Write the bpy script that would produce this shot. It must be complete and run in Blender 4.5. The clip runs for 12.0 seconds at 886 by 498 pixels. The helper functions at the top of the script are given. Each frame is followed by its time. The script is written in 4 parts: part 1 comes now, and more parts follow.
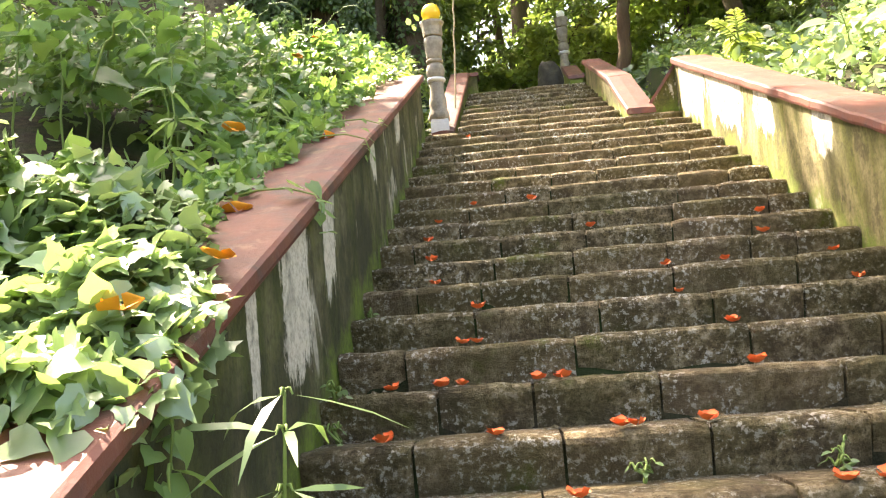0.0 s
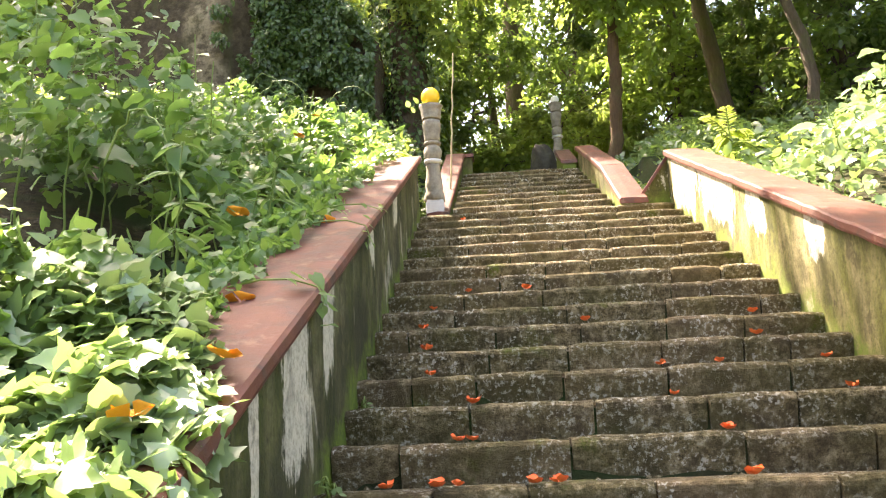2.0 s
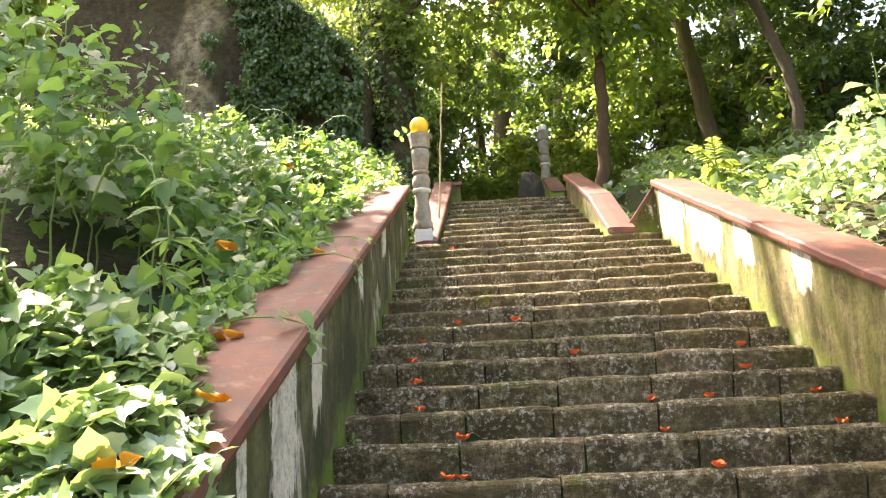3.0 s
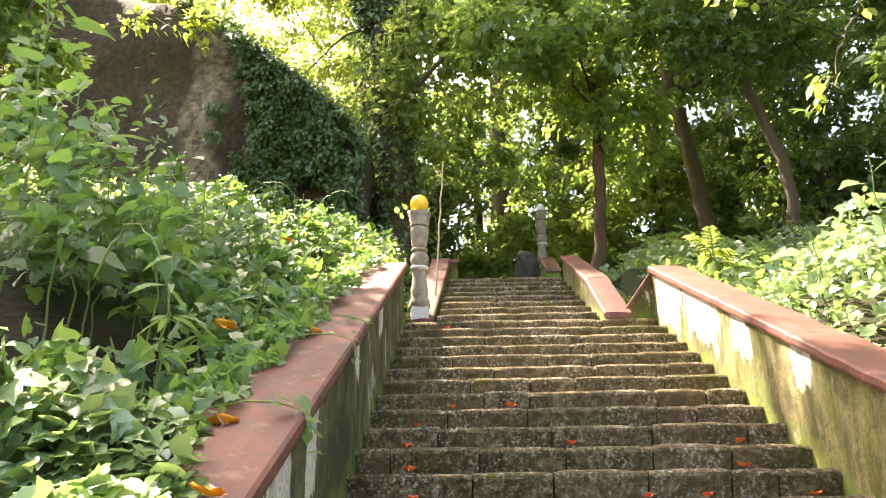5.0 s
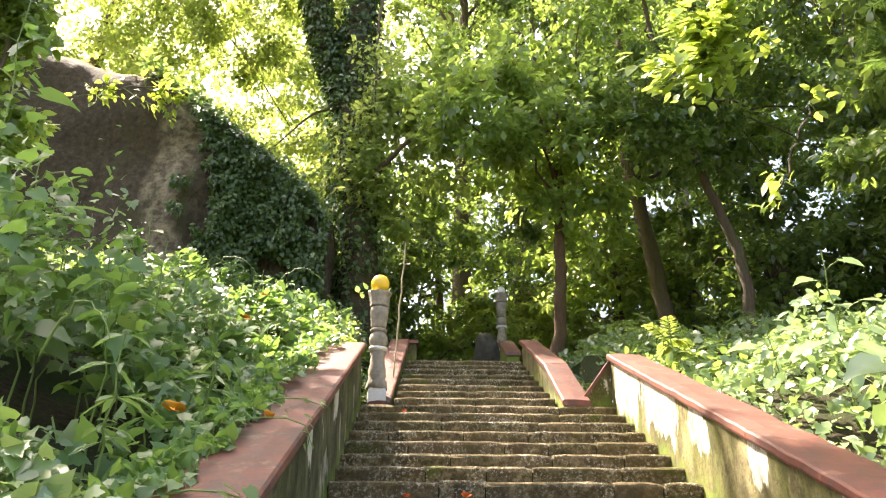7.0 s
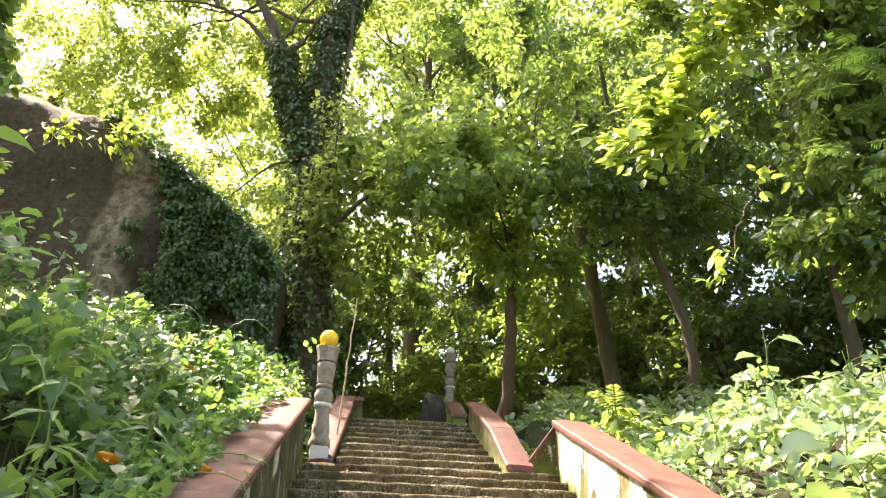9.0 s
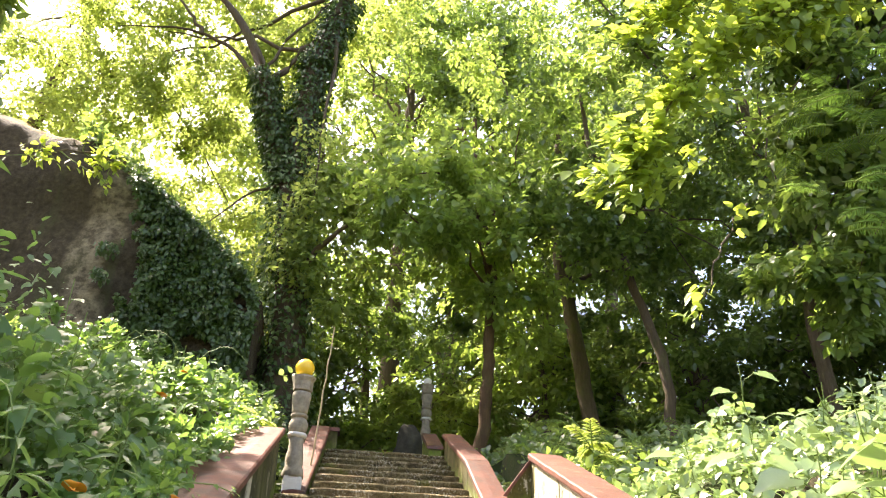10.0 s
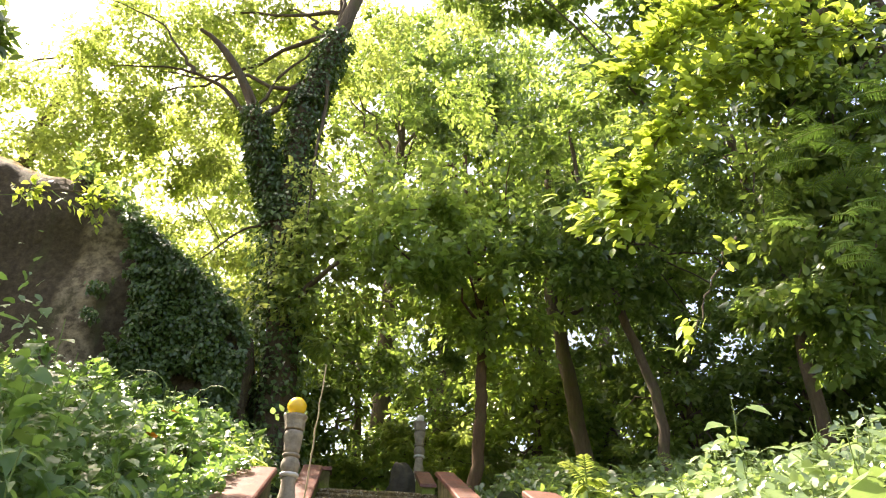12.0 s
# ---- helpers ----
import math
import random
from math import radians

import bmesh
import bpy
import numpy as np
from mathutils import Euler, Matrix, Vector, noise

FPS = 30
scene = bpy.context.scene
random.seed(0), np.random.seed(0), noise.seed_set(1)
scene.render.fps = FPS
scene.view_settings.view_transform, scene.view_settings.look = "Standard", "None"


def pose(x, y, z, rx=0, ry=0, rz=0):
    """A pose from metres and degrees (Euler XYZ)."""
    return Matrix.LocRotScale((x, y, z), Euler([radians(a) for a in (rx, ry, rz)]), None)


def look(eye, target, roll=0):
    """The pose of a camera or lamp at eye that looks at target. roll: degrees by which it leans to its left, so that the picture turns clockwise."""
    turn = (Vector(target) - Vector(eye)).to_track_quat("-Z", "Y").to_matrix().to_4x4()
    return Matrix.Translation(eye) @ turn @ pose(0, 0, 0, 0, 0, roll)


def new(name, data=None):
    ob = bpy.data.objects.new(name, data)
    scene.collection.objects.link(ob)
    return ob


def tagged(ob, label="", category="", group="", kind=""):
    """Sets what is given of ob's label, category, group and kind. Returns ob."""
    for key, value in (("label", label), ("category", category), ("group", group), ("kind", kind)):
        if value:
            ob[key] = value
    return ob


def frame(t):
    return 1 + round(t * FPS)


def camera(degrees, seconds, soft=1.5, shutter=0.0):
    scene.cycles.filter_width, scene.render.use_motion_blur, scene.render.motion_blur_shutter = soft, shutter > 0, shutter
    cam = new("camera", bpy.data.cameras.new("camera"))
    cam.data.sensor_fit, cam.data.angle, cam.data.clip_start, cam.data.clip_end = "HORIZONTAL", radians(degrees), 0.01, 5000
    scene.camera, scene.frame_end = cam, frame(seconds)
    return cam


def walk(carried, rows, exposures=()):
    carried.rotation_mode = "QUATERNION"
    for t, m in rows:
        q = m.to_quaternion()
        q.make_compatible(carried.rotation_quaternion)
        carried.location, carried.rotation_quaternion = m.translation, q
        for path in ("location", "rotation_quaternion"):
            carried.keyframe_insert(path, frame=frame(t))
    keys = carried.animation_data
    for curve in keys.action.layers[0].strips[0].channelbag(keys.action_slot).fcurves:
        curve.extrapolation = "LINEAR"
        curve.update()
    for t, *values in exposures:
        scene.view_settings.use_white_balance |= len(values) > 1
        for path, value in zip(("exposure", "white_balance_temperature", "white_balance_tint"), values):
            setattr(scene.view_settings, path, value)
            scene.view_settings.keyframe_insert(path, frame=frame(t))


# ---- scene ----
cam = camera(56.0, 12.0, soft=1.15)
PATH = [
    (0, (-0.059, -3.17, 0.415), (-0.216, -1.186, 0.61), -4.7),
    (0.5, (-0.05, -3.197, 0.46), (-0.187, -1.216, 0.704), -4.6),
    (1, (-0.073, -3.202, 0.486), (-0.193, -1.224, 0.759), -3.9),
    (1.5, (-0.099, -3.211, 0.504), (-0.214, -1.24, 0.821), -3.5),
    (2, (-0.12, -3.221, 0.535), (-0.231, -1.257, 0.894), -2.6),
    (2.5, (-0.123, -3.221, 0.566), (-0.205, -1.26, 0.951), -3.1),
    (4.5, (-0.159, -3.242, 0.667), (-0.225, -1.316, 1.202), -0.7),
    (5, (-0.169, -3.243, 0.678), (-0.225, -1.33, 1.258), -0.7),
    (5.5, (-0.187, -3.238, 0.695), (-0.241, -1.341, 1.327), -0.7),
    (6, (-0.194, -3.238, 0.699), (-0.233, -1.357, 1.375), -0.5),
    (6.5, (-0.193, -3.232, 0.7), (-0.196, -1.364, 1.414), -0.1),
    (7, (-0.168, -3.228, 0.731), (-0.13, -1.376, 1.487), 0.3),
    (9, (-0.15, -3.28, 0.736), (-0.008, -1.491, 1.619), 1.8),
    (9.5, (-0.142, -3.269, 0.739), (0.021, -1.494, 1.646), 2.0),
    (10, (-0.143, -3.276, 0.741), (0.042, -1.525, 1.69), 2.2),
    (10.5, (-0.133, -3.282, 0.735), (0.061, -1.553, 1.723), 2.2),
    (11, (-0.145, -3.287, 0.735), (0.05, -1.572, 1.745), 2.2),
    (11.5, (-0.144, -3.288, 0.742), (0.06, -1.577, 1.757), 1.9),
    (12, (-0.152, -3.303, 0.74), (0.047, -1.596, 1.763), 1.4),
]
walk(cam, [(t, look(eye, target, roll)) for t, eye, target, roll in PATH], [(0, 2.93, 7100, 20), (2.5, 2.88, 7100, 20), (5, 2.74, 7100, 20), (5.5, 2.85, 6850, 19), (6, 3.02, 6750, 19), (6.5, 2.65, 6850, 19), (7, 2.48, 6900, 19), (9.5, 2.4, 6900, 18), (12, 2.1, 7100, 18)])

# ---- world, sun ----
SUN_DIR = Vector((-0.42, 0.36, 0.83)).normalized()
world = bpy.data.worlds.new("sky_world")
scene.world = world
world.use_nodes = True
wn = world.node_tree
wn.nodes.clear()
sky = wn.nodes.new("ShaderNodeTexSky")
sky.sky_type = "NISHITA"
sky.sun_disc = False
sky.sun_elevation = math.asin(SUN_DIR.z)
sky.sun_rotation = math.atan2(SUN_DIR.x, SUN_DIR.y)
sky.air_density, sky.dust_density, sky.ozone_density = 1.2, 5.0, 1.0
bg = wn.nodes.new("ShaderNodeBackground")
bg.inputs["Strength"].default_value = 0.125
wo = wn.nodes.new("ShaderNodeOutputWorld")
wn.links.new(sky.outputs[0], bg.inputs["Color"])
wn.links.new(bg.outputs[0], wo.inputs["Surface"])
sun_data = bpy.data.lights.new("sun", "SUN")
sun_data.energy, sun_data.angle, sun_data.color = 5.0, radians(0.5), (1.0, 0.94, 0.82)
sun = new("sun", sun_data)
sun.matrix_world = look(SUN_DIR * 60, (0, 0, 0))


# ---- materials ----
class Mat:
    """A node material under construction."""

    def __init__(self, name):
        self.m = bpy.data.materials.new(name)
        self.m.use_nodes = True
        self.t = self.m.node_tree
        self.t.nodes.clear()
        self.out = self.add("ShaderNodeOutputMaterial")

    def add(self, kind, **inputs):
        n = self.t.nodes.new(kind)
        for key, value in inputs.items():
            self.put(n.inputs[key.replace("_", " ")], value)
        return n

    def put(self, socket, value):
        if isinstance(value, bpy.types.NodeSocket):
            self.t.links.new(value, socket)
        elif isinstance(value, tuple) and len(value) == 3 and socket.type == "RGBA":
            socket.default_value = (*value, 1)
        else:
            socket.default_value = value

    def pos(self, scale=(1, 1, 1), rand=0.0):
        """World position, stretched; rand shifts it per object."""
        g = self.add("ShaderNodeNewGeometry")
        mp = self.add("ShaderNodeVectorMath")
        mp.operation = "MULTIPLY"
        self.put(mp.inputs[0], g.outputs["Position"])
        mp.inputs[1].default_value = scale
        if not rand:
            return mp.outputs[0]
        info = self.add("ShaderNodeObjectInfo")
        ad = self.add("ShaderNodeVectorMath")
        ad.operation = "MULTIPLY_ADD"
        self.put(ad.inputs[0], info.outputs["Random"])
        ad.inputs[1].default_value = (rand, rand * 0.7, rand * 1.3)
        self.put(ad.inputs[2], mp.outputs[0])
        return ad.outputs[0]

    def noise(self, scale, detail=5.0, rough=0.6, vec=None, dist=0.0):
        n = self.add("ShaderNodeTexNoise", Scale=scale, Detail=detail, Roughness=rough, Distortion=dist)
        self.put(n.inputs["Vector"], vec if vec is not None else self.pos())
        return n.outputs["Fac"]

    def ramp(self, fac, *stops):
        r = self.add("ShaderNodeValToRGB")
        while len(r.color_ramp.elements) < len(stops):
            r.color_ramp.elements.new(0.5)
        for e, (p, c) in zip(r.color_ramp.elements, stops):
            e.position = p
            e.color = (*c, 1) if isinstance(c, tuple) else (c, c, c, 1)
        self.put(r.inputs[0], fac)
        return r.outputs[0]

    def mix(self, fac, a, b, mode="MIX"):
        n = self.add("ShaderNodeMix")
        n.data_type, n.blend_type = "RGBA", mode
        self.put(n.inputs[0], fac)
        self.put(n.inputs[6], a)
        self.put(n.inputs[7], b)
        return n.outputs[2]

    def mul(self, a, b):
        n = self.add("ShaderNodeMath")
        n.operation = "MULTIPLY"
        self.put(n.inputs[0], a)
        self.put(n.inputs[1], b)
        return n.outputs[0]

    def bump(self, height, strength=0.5, dist=0.01):
        return self.add("ShaderNodeBump", Height=height, Strength=strength, Distance=dist).outputs[0]

    def finish(self, color, rough=0.8, normal=None, spec=0.3, **more):
        b = self.add("ShaderNodeBsdfPrincipled", Base_Color=color, Roughness=rough)
        b.inputs["Specular IOR Level"].default_value = spec
        for key, value in more.items():
            self.put(b.inputs[key.replace("_", " ")], value)
        if normal is not None:
            self.put(b.inputs["Normal"], normal)
        self.put(self.out.inputs["Surface"], b.outputs[0])
        return self.m


def leaf_mat(name, dark, light, glow, rough=0.42, thin=0.42, spec=0.5):
    """A leaf: glossy face, light that passes through, tint per leaf and per patch."""
    m = Mat(name)
    g = m.add("ShaderNodeNewGeometry")
    patch = m.noise(1.1, 3)
    a = m.mix(g.outputs["Random Per Island"], dark, light)
    a = m.mix(m.mul(m.ramp(patch, (0.4, 0.0), (0.65, 1.0)), 0.45), a, light)
    fine = m.noise(60.0, 2)
    a = m.mix(m.mul(fine, 0.25), a, tuple(c * 0.55 for c in dark))
    b = m.add("ShaderNodeBsdfPrincipled", Base_Color=a, Roughness=rough)
    b.inputs["Specular IOR Level"].default_value = spec
    m.put(b.inputs["Normal"], m.bump(fine, 0.25, 0.004))
    t = m.add("ShaderNodeBsdfTranslucent")
    m.put(t.inputs["Color"], m.mix(g.outputs["Random Per Island"], glow, tuple(min(1.0, c * 1.5) for c in glow)))
    mx = m.add("ShaderNodeMixShader")
    mx.inputs[0].default_value = thin
    m.put(mx.inputs[1], b.outputs[0])
    m.put(mx.inputs[2], t.outputs[0])
    m.put(m.out.inputs["Surface"], mx.outputs[0])
    return m.m


def stone_mat():
    m = Mat("weathered_step_stone")
    v = m.pos(rand=7.0)
    grain = m.noise(60, 6, 0.75, v)
    mid = m.noise(19, 6, 0.75, v)
    blot = m.noise(5, 5, 0.65, v)
    c = m.ramp(mid, (0.34, (0.05, 0.038, 0.018)), (0.48, (0.225, 0.175, 0.085)), (0.64, (0.52, 0.42, 0.245)))
    c = m.mix(m.ramp(grain, (0.36, 0.85), (0.48, 0.0)), c, (0.022, 0.017, 0.01))
    c = m.mix(m.ramp(blot, (0.4, 0.7), (0.58, 0.0)), c, (0.055, 0.042, 0.022))
    info = m.add("ShaderNodeObjectInfo")
    c = m.mix(m.mul(info.outputs["Random"], 0.4), c, (0.26, 0.18, 0.095))
    lichen = m.mul(m.ramp(m.noise(38, 4, 0.7, v), (0.55, 0.0), (0.6, 1.0)), m.ramp(m.noise(4.5, 2, 0.5, v), (0.42, 0.0), (0.56, 1.0)))
    c = m.mix(m.mul(lichen, 0.85), c, (0.66, 0.61, 0.47))
    moss = m.mul(m.ramp(m.noise(1.6, 4, 0.65, m.pos()), (0.61, 0.0), (0.68, 1.0)), m.ramp(m.noise(30, 4, 0.7), (0.35, 0.1), (0.6, 1.0)))
    c = m.mix(m.mul(moss, 0.85), c, (0.12, 0.15, 0.015))
    c = m.mix(m.mul(m.ramp(m.noise(2.3, 4, 0.6), (0.42, 0.0), (0.62, 1.0)), 0.4), c, (0.075, 0.075, 0.014))
    h = m.mix(0.5, mid, grain)
    return m.finish(c, 0.92, m.bump(h, 1.0, 0.06), 0.15)


def render_wall_mat(name, base, algae, stain, patches=()):
    """Old lime render: algae, dark runs down the face, flaked pale patches."""
    m = Mat(name)
    runs = m.noise(1.0, 5, 0.65, m.pos((3.6, 3.6, 1.2)))
    fine = m.noise(35, 5, 0.7)
    big = m.noise(1.7, 4, 0.6)
    c = m.mix(m.ramp(runs, (0.42, 0.0), (0.62, 1.0)), algae, base)
    c = m.mix(m.mul(m.ramp(big, (0.4, 1.0), (0.6, 0.0)), 0.8), c, stain)
    flake = m.ramp(m.noise(2.0, 4, 0.6, m.pos((0.9, 0.9, 0.36)), 0.4), (0.615, 0.0), (0.64, 1.0))
    c = m.mix(m.mul(flake, 0.7), c, (0.5, 0.46, 0.34))
    # bare plaster where the wash has come away, dripping downwards
    sep = m.add("ShaderNodeSeparateXYZ")
    m.put(sep.inputs[0], m.pos())
    edge = m.noise(4.5, 7, 0.75, m.pos((1.2, 1.2, 0.42)))
    for at, half, foot in patches:
        off = m.add("ShaderNodeMath")
        off.operation = "SUBTRACT"
        m.put(off.inputs[0], sep.outputs[1])
        off.inputs[1].default_value = at
        far = m.add("ShaderNodeMath")
        far.operation = "ABSOLUTE"
        m.put(far.inputs[0], off.outputs[0])
        rag = m.add("ShaderNodeMath")
        rag.operation = "MULTIPLY_ADD"
        m.put(rag.inputs[0], edge)
        rag.inputs[1].default_value = 2.2 * half
        m.put(rag.inputs[2], far.outputs[0])
        side = m.ramp(m.add("ShaderNodeMapRange", Value=rag.outputs[0], From_Min=half, From_Max=half * 3).outputs[0], (0.35, 1.0), (0.75, 0.0))
        drop = m.add("ShaderNodeMath")
        drop.operation = "MULTIPLY"
        m.put(drop.inputs[0], edge)
        drop.inputs[1].default_value = 0.7
        hgt = m.add("ShaderNodeVectorMath")
        hgt.operation = "DOT_PRODUCT"
        m.put(hgt.inputs[0], m.pos())
        hgt.inputs[1].default_value = (0, -0.4, 1)
        top = m.add("ShaderNodeMath")
        top.operation = "SUBTRACT"
        m.put(top.inputs[0], hgt.outputs["Value"])
        m.put(top.inputs[1], drop.outputs[0])
        up = m.ramp(m.add("ShaderNodeMapRange", Value=top.outputs[0], From_Min=foot - 0.35, From_Max=foot + 0.15).outputs[0], (0.25, 0.0), (0.85, 1.0))
        c = m.mix(m.ramp(m.mul(m.mul(side, up), m.noise(5.0, 6, 0.7, m.pos((1, 1, 0.5)))), (0.2, 0.0), (0.27, 0.9)), c, (0.6, 0.55, 0.41))
    c = m.mix(m.mul(m.ramp(fine, (0.3, 1.0), (0.55, 0.0)), 0.5), c, tuple(x * 0.45 for x in stain))
    mould = m.mul(m.ramp(m.noise(5.5, 7, 0.75, m.pos((1, 1, 0.55))), (0.5, 0.0), (0.6, 1.0)), m.ramp(big, (0.4, 0.2), (0.6, 0.9)))
    c = m.mix(m.mul(mould, 0.75), c, tuple(x * 0.55 for x in stain))
    # moss that has climbed from the steps
    over = m.add("ShaderNodeVectorMath")
    over.operation = "DOT_PRODUCT"
    m.put(over.inputs[0], m.pos())
    over.inputs[1].default_value = (0, -0.425, 1)
    rag = m.add("ShaderNodeMath")
    rag.operation = "MULTIPLY_ADD"
    m.put(rag.inputs[0], m.noise(3.2, 5, 0.65))
    rag.inputs[1].default_value = 0.9
    m.put(rag.inputs[2], over.outputs["Value"])
    low = m.ramp(m.add("ShaderNodeMapRange", Value=rag.outputs[0], From_Min=0.2, From_Max=1.0).outputs[0], (0.18, 1.0), (0.42, 0.0))
    c = m.mix(m.mul(low, m.ramp(m.noise(22, 4, 0.7), (0.35, 0.35), (0.6, 1.0))), c, (0.13, 0.18, 0.02))
    return m.finish(c, 0.88, m.bump(m.mix(0.4, fine, runs), 0.5, 0.015), 0.25)


def cap_mat():
    m = Mat("red_oxide_render")
    fine = m.noise(40, 5, 0.7)
    big = m.noise(2.6, 5, 0.6)
    c = m.mix(m.ramp(big, (0.35, 0.0), (0.65, 1.0)), (0.1, 0.036, 0.02), (0.18, 0.06, 0.034))
    c = m.mix(m.mul(m.ramp(fine, (0.55, 0.0), (0.75, 1.0)), 0.25), c, (0.3, 0.17, 0.12))
    c = m.mix(m.mul(m.ramp(m.noise(7, 4), (0.35, 1.0), (0.5, 0.0)), 0.55), c, (0.085, 0.05, 0.04))
    # worn-through wash and grey-black mould
    c = m.mix(m.mul(m.ramp(m.noise(4.2, 6, 0.72), (0.58, 0.0), (0.66, 1.0)), 0.35), c, (0.33, 0.22, 0.14))
    c = m.mix(m.mul(m.ramp(m.noise(1.7, 6, 0.75), (0.4, 1.0), (0.47, 0.0)), 0.6), c, (0.05, 0.036, 0.024))
    return m.finish(c, 0.62, m.bump(fine, 0.35, 0.01), 0.35)


def rock_mat():
    m = Mat("dark_cliff_rock")
    grain = m.noise(9, 8, 0.7)
    runs = m.noise(0.9, 5, 0.6, m.pos((1.6, 1.6, 0.35)))
    c = m.ramp(grain, (0.3, (0.034, 0.026, 0.014)), (0.55, (0.075, 0.057, 0.033)), (0.8, (0.13, 0.1, 0.06)))
    c = m.mix(m.ramp(runs, (0.56, 0.0), (0.66, 1.0)), c, (0.07, 0.066, 0.03))
    # one pale wash where water runs down the face
    px = m.add("ShaderNodeSeparateXYZ")
    m.put(px.inputs[0], m.pos())
    wob = m.add("ShaderNodeMath")
    wob.operation = "MULTIPLY_ADD"
    m.put(wob.inputs[0], m.noise(0.8, 5, 0.65, m.pos((1, 1, 0.6))))
    wob.inputs[1].default_value = 1.6
    m.put(wob.inputs[2], px.outputs[0])
    band = m.ramp(m.add("ShaderNodeMapRange", Value=wob.outputs[0], From_Min=-4.8, From_Max=-3.8).outputs[0], (0.1, 0.0), (0.35, 1.0), (0.6, 1.0), (0.85, 0.0))
    c = m.mix(m.mul(band, m.ramp(m.noise(5, 6, 0.7), (0.4, 0.1), (0.62, 1.0))), c, (0.3, 0.24, 0.15))
    g = m.add("ShaderNodeNewGeometry")
    sp = m.add("ShaderNodeSeparateXYZ")
    m.put(sp.inputs[0], g.outputs["Normal"])
    c = m.mix(m.mul(m.ramp(sp.outputs[2], (0.62, 0.0), (0.85, 1.0)), m.ramp(m.noise(3, 4), (0.35, 0.2), (0.6, 1.0))), c, (0.3, 0.19, 0.04))
    return m.finish(c, 0.9, m.bump(m.mix(0.5, grain, m.noise(1.5, 6)), 0.8, 0.12), 0.2)


def bark_mat(name, a, b, moss=0.3):
    m = Mat(name)
    ridg = m.noise(9, 6, 0.7, m.pos((3, 3, 0.6)))
    c = m.mix(ridg, a, b)
    c = m.mix(m.mul(m.ramp(m.noise(2.2, 4), (0.5, 0.0), (0.65, 1.0)), moss), c, (0.1, 0.13, 0.03))
    return m.finish(c, 0.9, m.bump(ridg, 0.8, 0.04), 0.2)


def soil_mat():
    m = Mat("forest_soil_and_litter")
    g = m.noise(14, 7, 0.7)
    c = m.ramp(g, (0.3, (0.02, 0.016, 0.01)), (0.55, (0.06, 0.048, 0.026)), (0.8, (0.12, 0.09, 0.045)))
    c = m.mix(m.ramp(m.noise(0.8, 4), (0.42, 0.0), (0.62, 1.0)), c, (0.035, 0.055, 0.015))
    return m.finish(c, 0.95, m.bump(g, 0.9, 0.06), 0.15)


def plain_mat(name, a, b, scale=20, rough=0.8, bump=0.4, spec=0.3, **more):
    m = Mat(name)
    n = m.noise(scale, 5, 0.65)
    return m.finish(m.mix(n, a, b), rough, m.bump(n, bump, 0.01), spec, **more)


M_STONE = stone_mat()
# left wall: moss and stains, plus its shade put into darker colours
M_WALL_L = render_wall_mat("shade_darkened_mossy_render", (0.16, 0.145, 0.07), (0.07, 0.08, 0.018), (0.028, 0.028, 0.013), ((0.14, 0.22, -0.02), (0.84, 0.15, 0.05), (2.4, 0.12, 0.2), (-0.45, 0.06, 0.2), (3.9, 0.16, 0.25)))
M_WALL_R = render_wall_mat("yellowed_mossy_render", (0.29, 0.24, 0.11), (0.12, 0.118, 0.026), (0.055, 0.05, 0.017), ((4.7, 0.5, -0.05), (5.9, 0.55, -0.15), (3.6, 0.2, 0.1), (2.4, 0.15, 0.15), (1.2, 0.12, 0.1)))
M_CAP = cap_mat()
M_ROCK = rock_mat()
M_SOIL = soil_mat()
M_BARK = bark_mat("grey_brown_bark", (0.05, 0.036, 0.025), (0.2, 0.15, 0.1))
M_BARK_RED = bark_mat("reddish_bark", (0.04, 0.024, 0.014), (0.19, 0.115, 0.06), 0.25)
M_STEM = plain_mat("green_stem", (0.1, 0.16, 0.03), (0.2, 0.26, 0.06), 30, 0.6)
M_POST = plain_mat("carved_brown_stone", (0.05, 0.04, 0.025), (0.5, 0.43, 0.32), 11, 0.9, 1.0)
M_POST_PALE = plain_mat("whitewashed_stone", (0.5, 0.47, 0.42), (0.75, 0.72, 0.66), 18, 0.85)
M_GLOBE_Y = plain_mat("yellow_glass_globe", (0.85, 0.5, 0.02), (0.95, 0.62, 0.05), 5, 0.25, 0.05, 0.5)
M_GLOBE_W = plain_mat("milk_glass_globe", (0.78, 0.76, 0.66), (0.85, 0.83, 0.74), 5, 0.3, 0.05, 0.5)
M_PETAL = plain_mat("orange_red_petal", (0.75, 0.07, 0.02), (0.92, 0.26, 0.06), 25, 0.6)
M_DRY = plain_mat("orange_dry_leaf", (0.75, 0.24, 0.015), (0.9, 0.42, 0.04), 25, 0.6)
M_BOULDER = plain_mat("dark_mossy_boulder", (0.018, 0.016, 0.011), (0.09, 0.08, 0.055), 9, 0.92, 1.0, 0.2)
M_POLE = plain_mat("dry_bamboo", (0.3, 0.22, 0.12), (0.5, 0.4, 0.24), 25, 0.6)
L_VINE = leaf_mat("vine_leaf", (0.055, 0.12, 0.03), (0.13, 0.22, 0.06), (0.26, 0.42, 0.07), 0.38, 0.36, 0.5)
# vine leaf again, its colour lifted for layers in the sun
L_BRIGHT = leaf_mat("bright_vine_leaf", (0.07, 0.13, 0.04), (0.16, 0.23, 0.085), (0.28, 0.42, 0.09), 0.36, 0.3, 0.5)
